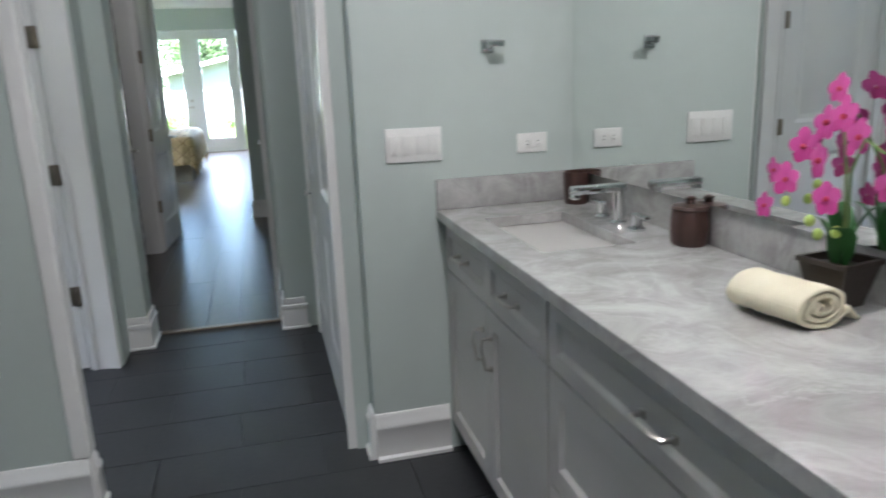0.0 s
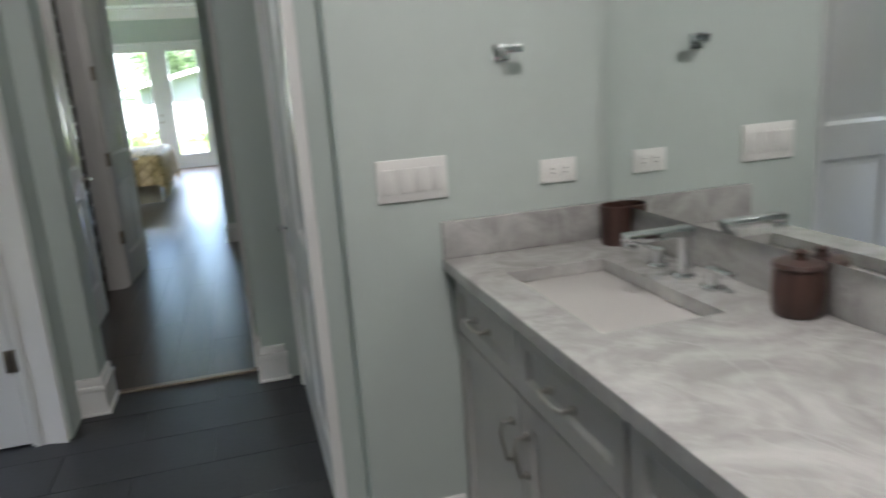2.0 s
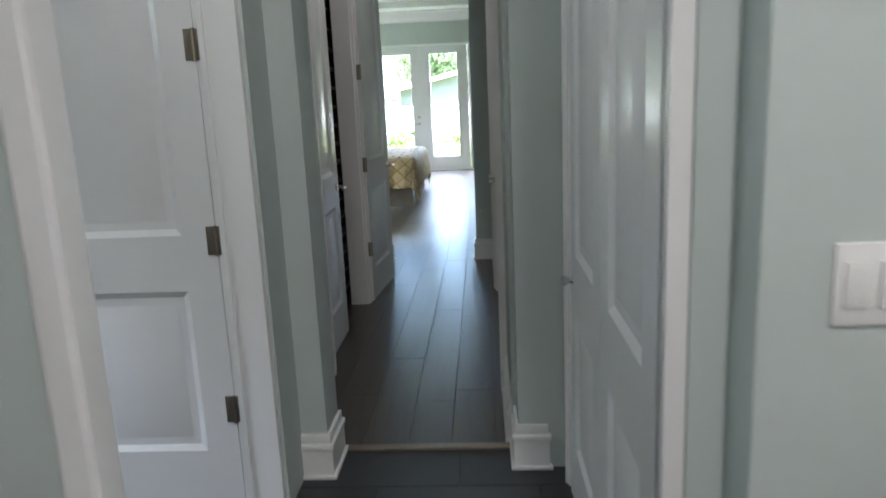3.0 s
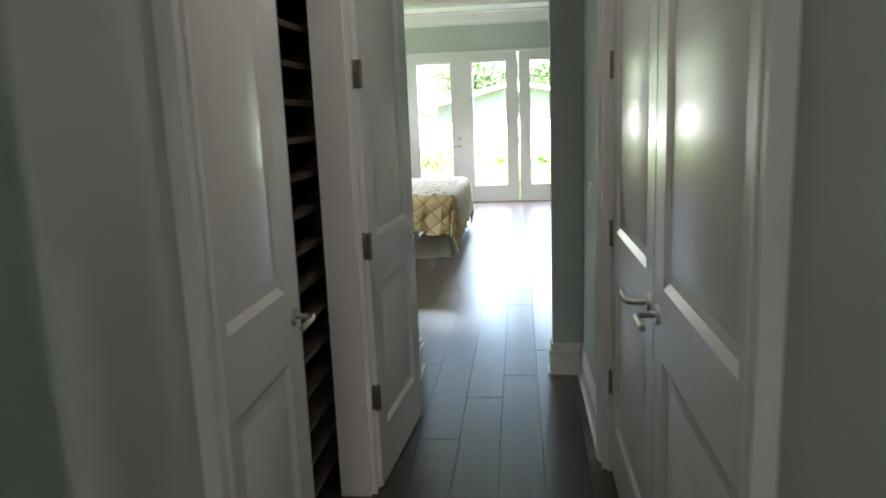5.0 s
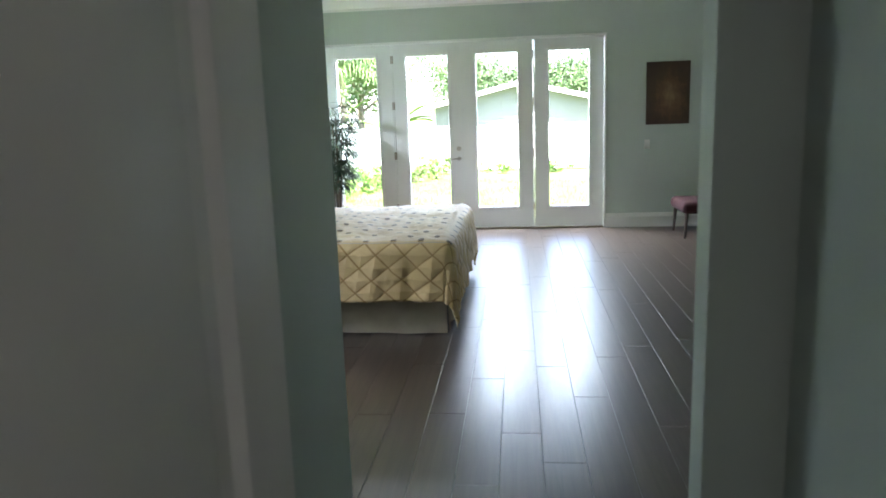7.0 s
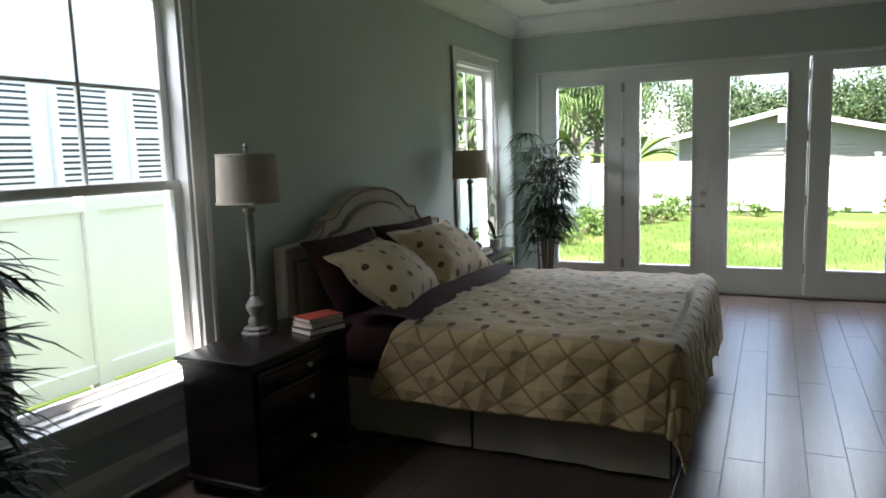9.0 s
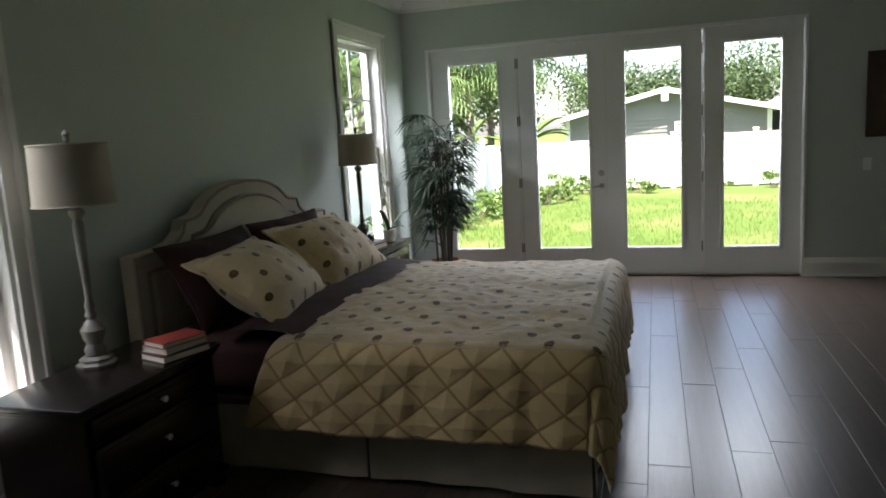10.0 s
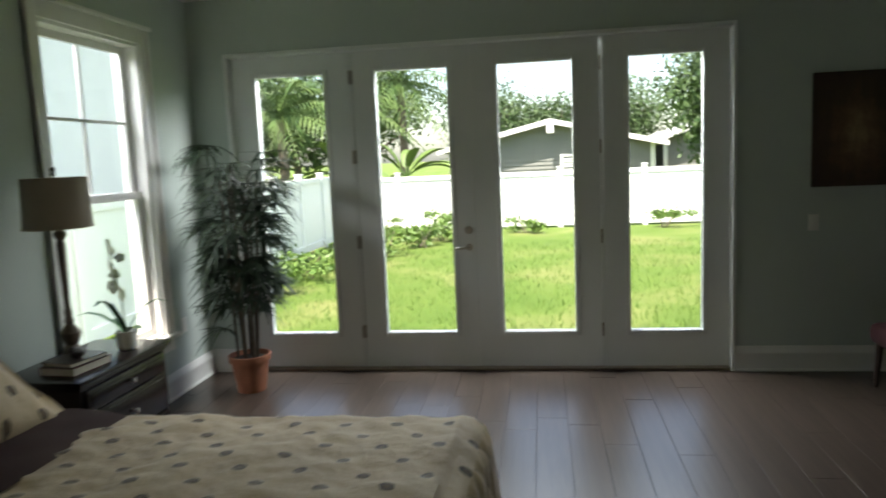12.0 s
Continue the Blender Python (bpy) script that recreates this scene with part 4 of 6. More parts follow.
def strap_leaf(bm, start, points, width, fold=0.25):
    """A long leaf along the points, widest in the middle, folded along its rib."""
    points = [Vector(p) for p in points]
    n = len(points)
    last = None
    for i, p in enumerate(points):
        way = (points[min(i + 1, n - 1)] - points[max(i - 1, 0)]).normalized()
        side = way.cross(Vector((0, 0, 1)))
        side = side.normalized() if side.length > 1e-3 else Vector((1, 0, 0))
        up = side.cross(way)
        w = width * math.sin(math.pi * min(0.98, 0.12 + 0.86 * i / (n - 1))) ** 0.7
        row = (bm.verts.new(p - side * w + up * w * fold), bm.verts.new(p), bm.verts.new(p + side * w + up * w * fold))
        if last:
            bm.faces.new((last[0], last[1], row[1], row[0]))
            bm.faces.new((last[1], last[2], row[2], row[1]))
        last = row


def square_pot(parent, w0, w1, h, material):
    bm = bmesh.new()
    loops = []
    for w, z in ((w0, 0), (w1, h - 0.012), (w1 + 0.005, h - 0.012), (w1 + 0.005, h), (w1 - 0.007, h), (w1 - 0.009, h - 0.02)):
        loops.append([bm.verts.new((sx * w, sy * w, z)) for sx, sy in ((1, 1), (-1, 1), (-1, -1), (1, -1))])
    for a, b in zip(loops, loops[1:]):
        for i in range(4):
            bm.faces.new((a[i], a[(i + 1) % 4], b[(i + 1) % 4], b[i]))
    bm.faces.new(list(reversed(loops[0])))
    bm.faces.new(loops[-1])
    part("pot", bm, material, parent, "", 20)


rng = random.Random(5)
orchid = thing("orchid", "magenta artificial orchid in a dark square pot", "potted plant", pose(1.815, -2.76, CT, 0, 0, 10) @ Matrix.Scale(0.80, 4))
square_pot(orchid, 0.040, 0.062, 0.115, M_BLACKPOT)
bm = bmesh.new()
for a, L, h, w in ((40, 0.15, 0.19, 0.030), (150, 0.13, 0.17, 0.028), (215, 0.16, 0.15, 0.032), (300, 0.12, 0.20, 0.028), (90, 0.10, 0.21, 0.024)):
    c, s = math.cos(radians(a)), math.sin(radians(a))
    strap_leaf(bm, None, [(c * L * f * 0.55, s * L * f * 0.55, 0.09 + h * math.sin(f * 1.5) * 0.75) for f in (0, 0.25, 0.5, 0.75, 1.0)], w)
part("leaves", bm, M_GREENLEAF, orchid, "broad green strap leaves", 60)
for k, (bend, top_z) in enumerate(((0.10, 0.44), (-0.12, 0.40))):
    path = [(0.0, 0.01 * k, 0.09), (0.01 - bend * 0.05, 0.0, 0.2), (0.0 + bend * 0.2, bend * 0.2, 0.32), (bend * 0.6, bend * 0.7, top_z), (bend * 1.0, bend * 1.35, top_z - 0.02)]
    part("stem", tube(path, 0.0035, 8), M_STEM, orchid)
spots = [(0.00, 0.02, 0.44, 0.046), (0.05, 0.10, 0.42, 0.048), (-0.04, -0.05, 0.40, 0.045), (0.02, -0.10, 0.43, 0.046), (-0.03, 0.05, 0.34, 0.048), (0.04, 0.15, 0.36, 0.044), (0.02, -0.16, 0.37, 0.042), (-0.05, 0.12, 0.29, 0.040), (-0.04, -0.13, 0.30, 0.042), (-0.06, 0.00, 0.26, 0.042), (0.03, 0.06, 0.50, 0.038), (-0.02, -0.19, 0.24, 0.034), (0.00, 0.20, 0.30, 0.034), (-0.06, 0.17, 0.22, 0.032)]
for x, y, z, s in spots:
    bm = bmesh.new()
    petal_fan(bm, Vector((x, y, z)), (-1 + rng.uniform(-0.3, 0.3), rng.uniform(-0.5, 0.5), rng.uniform(-0.1, 0.4)), s, 5, rng)
    blossom = part("blossom", bm, M_PETAL, orchid, "magenta orchid blossom", 60)
    bm = bmesh.new()
    bmesh.ops.create_icosphere(bm, subdivisions=2, radius=s * 0.16)
    bm.transform(Matrix.Translation((x - s * 0.18, y, z)))
    part("lip", bm, M_PETALRED, blossom)
for x, y, z in ((-0.05, -0.02, 0.185), (-0.045, 0.03, 0.17), (-0.05, 0.05, 0.2), (0.06, 0.2, 0.25), (0.07, 0.22, 0.21)):
    bm = bmesh.new()
    bmesh.ops.create_icosphere(bm, subdivisions=2, radius=0.012)
    bm.transform(Matrix.Translation((x, y, z)) @ Matrix.Diagonal((1, 1, 1.25, 1)))
    part("bud", bm, M_BUD, orchid, "lime green bud")

# bath tub side of the room, seen in the mirror
tub = thing("bathtub", "white soaking bathtub with a tiled apron", "bathtub", pose(-2.40, -1.35, 0))
bm = bmesh.new()
loops = []
for sx, sy, z in ((0.43, 1.02, 0.50), (0.44, 1.03, 0.56), (0.40, 0.99, 0.575), (0.34, 0.92, 0.56), (0.30, 0.84, 0.30), (0.24, 0.72, 0.16), (0.05, 0.2, 0.14)):
    loops.append([bm.verts.new((sx * math.copysign(abs(math.cos(a)) ** 0.6, math.cos(a)), sy * math.copysign(abs(math.sin(a)) ** 0.6, math.sin(a)), z)) for a in [2 * math.pi * (i + 0.5) / 40 for i in range(40)]])
for a, b in zip(loops, loops[1:]):
    for i in range(40):
        bm.faces.new((a[i], a[(i + 1) % 40], b[(i + 1) % 40], b[i]))
bm.faces.new(loops[-1])
part("tub_shell", bm, M_PORCELAIN, tub, "", 60)
part("apron", box(-0.42, 0.42, -1.08, 1.05, 0, 0.50, 0.004), M_WALL, tub, "sage painted tub apron")
tf = thing("tub_faucet", "chrome deck-mounted tub filler on the tub rim", "faucet", pose(-2.74, -1.10, 0.575))
part("spout", tube([(0, 0, 0), (0, 0, 0.12), (0.03, 0, 0.16), (0.09, 0, 0.16), (0.12, 0, 0.13)], 0.016, 12), M_CHROME, tf)
for s in (-1, 1):
    part("tap_handle", lathe([(0.022, 0), (0.022, 0.01), (0.013, 0.02), (0.013, 0.06), (0.02, 0.07), (0.01, 0.075)], 16, at=(0, s * 0.14, 0)), M_CHROME, tf)
rail = thing("towel_bar", "chrome towel bar on the bathroom wall", "towel rail", pose(-1.5, -0.14, 1.55))
part("bar", tube([(-0.30, -0.06, 0), (0.30, -0.06, 0)], 0.009, 12), M_CHROME, rail)
for s in (-1, 1):
    part("bracket", box(s * 0.29 - 0.012, s * 0.29 + 0.012, -0.068, 0, -0.022, 0.022, 0.003), M_CHROME, rail)
fern = thing("window_plant", "small green plant in a dark bowl on the bathroom sill", "potted plant", pose(-2.88, -0.95, 2.0))
part("bowl", lathe([(0.05, 0.0), (0.075, 0.02), (0.08, 0.06), (0.07, 0.06)], 20), M_BLACKPOT, fern)
bm = bmesh.new()
for k in range(60):
    a, e, L = rng.uniform(0, 2 * math.pi), rng.uniform(0.3, 1.4), rng.uniform(0.07, 0.16)
    c, s = math.cos(a), math.sin(a)
    strap_leaf(bm, None, [(c * L * f * math.cos(e), s * L * f * math.cos(e), 0.055 + L * f * math.sin(e) - 0.03 * f * f) for f in (0, 0.5, 1.0)], 0.014)
part("leaves", bm, M_HEDGE, fern, "", 60)


# ---- bedroom: bed ----
BYN, BYF, BXF, BTOP = 7.10, 8.95, -0.24, 0.66
headboard = thing("headboard", "beige upholstered camelback headboard with nailhead trim against wall", "headboard", pose(-2.47, 8.22, 0))


def arch(hw, top, sh):
    """Right half of a camelback outline, from the middle to the side: (y, z)."""
    pts = [(0.0, top)]
    pts += [(hw * 0.46 * math.sin(radians(a)), top - 0.19 + 0.19 * math.cos(radians(a))) for a in (18, 36, 54, 70)]
    pts += [(hw * 0.46, top - 0.15), (hw * 0.50, top - 0.165), (hw * 0.60, top - 0.175)]
    pts += [(hw * 0.60 + hw * 0.18 * (1 - math.cos(radians(a))), top - 0.175 - (top - 0.175 - sh) * math.sin(radians(a))) for a in (30, 60, 90)]
    pts += [(hw * 0.86, sh - 0.004), (hw, sh - 0.008)]
    return pts


def board(hw, top, sh, low, x0, x1):
    half = arch(hw, top, sh)
    line = [(-y, z) for y, z in reversed(half)] + half[1:]
    line = [(-hw, low)] + line + [(hw, low)]
    bm = bmesh.new()
    a = [bm.verts.new((x0, y, z)) for y, z in line]
    b = [bm.verts.new((x1, y, z)) for y, z in line]
    n = len(line)
    for i in range(n):
        bm.faces.new((a[i], a[(i + 1) % n], b[(i + 1) % n], b[i]))
    bm.faces.new(list(reversed(a)))
    face = bm.faces.new(b)
    bmesh.ops.bevel(bm, geom=list(face.edges), offset=0.012, segments=3, affect="EDGES", profile=0.5)
    return bm


def border(hw, top, sh, inset):
    return [(-y, z) for y, z in reversed(arch(hw - inset, top - inset, sh - inset))] + arch(hw - inset, top - inset, sh - inset)[1:]


HW, HT, HS = 1.08, 1.35, 1.05
part("back_panel", board(HW, HT, HS, 0.25, -0.045, 0.030), M_LINEN, headboard, "", 30)
part("padded_panel", board(HW - 0.115, HT - 0.115, HS - 0.115, 0.30, 0.020, 0.060), M_LINEN, headboard, "plump linen centre panel", 30)
for inset, mat_, r in ((0.012, M_PIPING, 0.009), (0.100, M_PIPING, 0.011)):
    line = border(HW, HT, HS, inset)
    part("piping", tube([(0.034, line[0][0], 0.3)] + [(0.034, y, z) for y, z in line] + [(0.034, line[-1][0], 0.3)], r, 6), mat_, headboard, "dark taupe nailhead band")
for s in (-1, 1):
    part("leg", box(-0.04, 0.02, s * 0.95 - 0.04, s * 0.95 + 0.04, 0, 0.25), M_ESPRESSO, headboard)

bed = thing("bed", "king bed with brown sheets and a tan pleated skirt", "bed", pose(0, 0, 0))
part("mattress", box(-2.40, BXF, BYN + 0.02, BYF - 0.02, 0.36, BTOP - 0.035, 0.06), M_SHEET, bed, "brown fitted sheet", 50)
part("box_spring", box(-2.40, BXF - 0.02, BYN + 0.04, BYF - 0.04, 0.16, 0.35, 0.02), M_SHEET, bed)


def skirt_panel(x0, y0, x1, y1, seed):
    """Hanging cloth with soft folds from the bed rail to the floor."""
    a, b = Vector((x0, y0, 0)), Vector((x1, y1, 0))
    n = 60
    way = (b - a).normalized()
    out = Vector((way.y, -way.x, 0))
    bm = bmesh.new()
    rows = []
    for j in range(7):
        f = j / 6
        row = []
        for i in range(n + 1):
            p = a.lerp(b, i / n)
            d = (0.006 + 0.022 * f) * noise.noise((p.x * 6 + seed, p.y * 6, f * 0.6)) + 0.010 * f
            row.append(bm.verts.new(p + out * d + Vector((0, 0, 0.33 - 0.312 * f + 0.008 * f * noise.noise((p.x * 3, p.y * 3, seed))))))
        rows.append(row)
    for u, v in zip(rows, rows[1:]):
        for i in range(n):
            bm.faces.new((u[i], u[i + 1], v[i + 1], v[i]))
    return bm


part("bed_skirt", skirt_panel(-2.30, BYN - 0.02, -1.232, BYN - 0.02, 1), M_SKIRT, bed, "tan pleated bed skirt", 60)
part("bed_skirt", skirt_panel(-1.215, BYN - 0.02, BXF + 0.02, BYN - 0.02, 2), M_SKIRT, bed, "tan pleated bed skirt", 60)
part("bed_skirt", skirt_panel(BXF + 0.02, BYN - 0.01, BXF + 0.02, BYF + 0.01, 3), M_SKIRT, bed, "tan pleated bed skirt", 60)
for x, y in ((-2.2, BYN + 0.12), (-2.2, BYF - 0.12), (BXF - 0.12, BYN + 0.12), (BXF - 0.12, BYF - 0.12)):
    part("leg", box(x - 0.03, x + 0.03, y - 0.03, y + 0.03, 0, 0.16), M_ESPRESSO, bed)

# comforter: one sheet of cloth laid over the mattress and hanging on three sides
comforter = thing("comforter", "gold comforter with brown medallions and a diamond-stitched drop on bed", "comforter", pose(0, 0, 0))
HEADX, OVER = -1.62, 0.45
NA, NB = 120, 170


def cloth(a, b):
    """The place of the cloth's point a metres along the bed and b metres across it."""
    da = max(0.0, a - BXF)
    dn, df = max(0.0, BYN - b), max(0.0, b - BYF)
    db = max(dn, df)
    d = math.sqrt(da * da + db * db)
    x, y = min(a, BXF), min(max(b, BYN), BYF)
    r = 0.085
    if d > 0:
        ang = min(d / r, math.pi / 2)
        out = r * math.sin(ang) + 0.10 * max(0.0, d - r * math.pi / 2)
        drop = r * (1 - math.cos(ang)) + max(0.0, d - r * math.pi / 2) * 0.99
        ux, uy = da / d, (db / d) * (-1 if dn > 0 else 1)
        x, y = x + ux * out, y + uy * out
    else:
        drop, ux, uy = 0.0, 0.0, 0.0
    puff = 0.022 * noise.noise((a * 2.3, b * 2.3, 3)) + 0.015 * noise.noise((a * 6, b * 6, 7)) + 0.009 * noise.noise((a * 15, b * 15, 9))
    mid_a = min(1.0, (a - HEADX) / 0.3)
    z = BTOP - drop + puff * (1.0 if d == 0 else 0.5) + 0.035 * math.sin(math.pi * min(1, max(0, (b - BYN) / (BYF - BYN)))) * (1 if da == 0 else 0)
    if d > 0.06:
        along = b if da > db else a
        fold = (0.030 * noise.noise((along * 4.2, 0.3, 11)) + 0.014 * noise.noise((along * 11, d * 1.5, 12))) * min(1, d / 0.25)
        x, y = x + ux * fold, y + uy * fold
    z = max(z, 0.035 + 0.01 * noise.noise((a * 5, b * 5, 2)))
    return Vector((x, y, z))


bm = bmesh.new()
uv = bm.loops.layers.uv.new("UVMap")
A1, B0, B1 = BXF + OVER, BYN - OVER, BYF + OVER
grid, flat = [], {}
for i in range(NA + 1):
    a = HEADX + (A1 - HEADX) * i / NA
    row = []
    for j in range(NB + 1):
        b = B0 + (B1 - B0) * j / NB
        head = 0.16 * max(0.0, BYN - b) if i == 0 else 0
        shift = -0.30 * max(0.0, BYN - b) * (1 - i / NA) - 0.03 * math.sin(b * 4) * (1 - i / NA)
        v = bm.verts.new(cloth(a + shift, b))
        flat[v] = (a, b)
        row.append(v)
    grid.append(row)
for i in range(NA):
    for j in range(NB):
        f = bm.faces.new((grid[i][j], grid[i + 1][j], grid[i + 1][j + 1], grid[i][j + 1]))
        a, b = flat[grid[i][j]]
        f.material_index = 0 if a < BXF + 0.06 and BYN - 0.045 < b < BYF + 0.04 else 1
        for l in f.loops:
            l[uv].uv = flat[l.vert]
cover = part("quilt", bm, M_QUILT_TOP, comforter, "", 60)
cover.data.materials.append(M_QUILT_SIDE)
thick = cover.modifiers.new("thickness", "SOLIDIFY")
thick.thickness, thick.offset = 0.014, 1.0
seam = [cloth(HEADX + 0.02 + (BXF + 0.05 - HEADX) * i / 60, BYN - 0.045) + Vector((0, -0.006, 0.008)) for i in range(61)]
part("seam", tube(seam, 0.006, 6), M_LINEN, comforter, "stitched seam between the two cloths")
# folded-back sheet
bm = bmesh.new()
rows = []
for i in range(15):
    row = []
    for j in range(61):
        x = -1.95 + 0.42 * i / 14
        y = BYN - 0.01 + (BYF - BYN + 0.02) * j / 60
        row.append(bm.verts.new((x + 0.02 * math.sin(y * 4), y, BTOP + 0.012 + 0.030 * math.sin(math.pi * i / 14) + 0.035 * math.sin(math.pi * j / 60) * (i / 14) + 0.008 * noise.noise((x * 8, y * 6, 4)))))
    rows.append(row)
for u, v in zip(rows, rows[1:]):
    for j in range(60):
        bm.faces.new((u[j], u[j + 1], v[j + 1], v[j]))
part("folded_sheet", bm, M_SHEET, bed, "folded-back brown top sheet", 60)


def pillow(name, label, m, w, h, t, material, flange, category="pillow", seed=0):
    root = thing(name, label, category, m, "pillows on the bed")
    bm = bmesh.new()
    uv = bm.loops.layers.uv.new("UVMap")
    n = 36
    sides = []
    for s in (-1, 1):
        g = []
        for i in range(n + 1):
            row = []
            for j in range(n + 1):
                u, v = -1 + 2 * i / n, -1 + 2 * j / n
                x, y = u * (w / 2) * (1 - 0.07 * (1 - v * v)), v * (h / 2) * (1 - 0.07 * (1 - u * u))
                k = max(0.0, (1 - abs(u / flange) ** 2.4)) * max(0.0, (1 - abs(v / flange) ** 2.4)) if abs(u) < flange and abs(v) < flange else 0.0
                z = s * (t / 2 * k ** 0.55 + 0.004) + 0.012 * noise.noise((x * 6 + seed, y * 6, s)) * (k > 0) + 0.012 * noise.noise((x * 9, y * 9, seed))
                row.append(bm.verts.new((x, y, z)))
            g.append(row)
        sides.append(g)
        for i in range(n):
            for j in range(n):
                q = (g[i][j], g[i + 1][j], g[i + 1][j + 1], g[i][j + 1])
                f = bm.faces.new(q)
                for l in f.loops:
                    l[uv].uv = (l.vert.co.x + 5, l.vert.co.y + 5)
    loop = lambda g: [g[i][0] for i in range(n)] + [g[n][j] for j in range(n)] + [g[i][n] for i in range(n, 0, -1)] + [g[0][j] for j in range(n, 0, -1)]
    a, b = loop(sides[0]), loop(sides[1])
    for i in range(len(a)):
        bm.faces.new((a[i], a[(i + 1) % len(a)], b[(i + 1) % len(b)], b[i]))
    rim = [tuple((p.co + q.co) / 2) for p, q in zip(a, b)]
    part("cover", bm, material, root, "", 60)
    part("piping", tube(rim + rim[:1], 0.007, 6), material, root, "corded edge")
    return root


pillow("pillow", "brown pillow behind the patterned sham against headboard", pose(-2.26, 7.64, 0.85, 0, 62, 3) @ pose(0, 0, 0, 0, 0, 90), 0.86, 0.50, 0.20, M_SHEET, 0.985, seed=1)
pillow("pillow", "brown pillow behind the patterned sham against headboard", pose(-2.26, 8.54, 0.85, 0, 62, -2) @ pose(0, 0, 0, 0, 0, 90), 0.86, 0.50, 0.20, M_SHEET, 0.985, seed=2)
pillow("pillow_sham", "gold flanged pillow sham with brown medallions", pose(-1.98, 7.62, 0.83, 0, 36, 10) @ pose(0, 0, 0, 0, 0, 90), 0.92, 0.60, 0.29, M_QUILT_TOP, 0.88, seed=3)
pillow("pillow_sham", "gold flanged pillow sham with brown medallions", pose(-2.00, 8.50, 0.845, 0, 40, -2) @ pose(0, 0, 0, 0, 0, 90), 0.92, 0.60, 0.29, M_QUILT_TOP, 0.88, seed=4)


# ---- nightstands and what stands on them ----
NZ = 0.67


def nightstand(m, w, d, label):
    """Local x to the front, y along the width from 0; origin at the back corner on the floor."""
    root = thing("nightstand", label, "nightstand", m, "nightstands")
    part("body", box(0.02, d - 0.03, 0.03, w - 0.03, 0.075, NZ - 0.05), M_ESPRESSO, root)
    bm = box(0, d, 0, w, NZ - 0.022, NZ, 0.006)
    bx(bm, 0.008, d - 0.008, 0.008, w - 0.008, NZ - 0.036, NZ - 0.022, 0.005)
    bx(bm, 0.018, d - 0.018, 0.018, w - 0.018, NZ - 0.050, NZ - 0.036, 0.004)
    part("top", bm, M_ESPRESSO, root, "glossy moulded top", 30)
    f = d - 0.03
    for a, b in ((NZ - 0.165, NZ - 0.058), (NZ - 0.375, NZ - 0.172), (0.095, NZ - 0.382)):
        dr = part("drawer", box(f, f + 0.018, 0.055, w - 0.055, a, b, 0.005), M_ESPRESSO, root, "", 30)
        part("drawer_rim", box(f + 0.017, f + 0.022, 0.085, w - 0.085, a + 0.022, b - 0.022, 0.003), M_ESPRESSO, dr)
        knob = lathe([(0.006, 0), (0.005, 0.012), (0.013, 0.020), (0.013, 0.026), (0.004, 0.030)], 16)
        knob.transform(Matrix.Translation((f + 0.020, w / 2, (a + b) / 2)) @ Matrix.Rotation(radians(90), 4, "Y"))
        part("knob", knob, M_NICKEL, dr, "small nickel knob")
    bm = box(0.01, d - 0.012, 0.012, w - 0.012, 0.060, 0.085, 0.006)
    part("plinth", bm, M_ESPRESSO, root, "", 30)
    for y in (0.06, w - 0.06):
        for x in (0.06, d - 0.06):
            part("bun_foot", lathe([(0.028, 0), (0.042, 0.012), (0.045, 0.032), (0.035, 0.052), (0.030, 0.062)], 20, at=(x, y, 0)), M_ESPRESSO, root)
    return root


nightstand(pose(-2.335, 6.14, 0), 0.84, 0.46, "espresso three-drawer nightstand beside the bed and window")
nightstand(pose(-2.49, 9.36, 0), 0.80, 0.46, "espresso three-drawer nightstand at the far bedside")


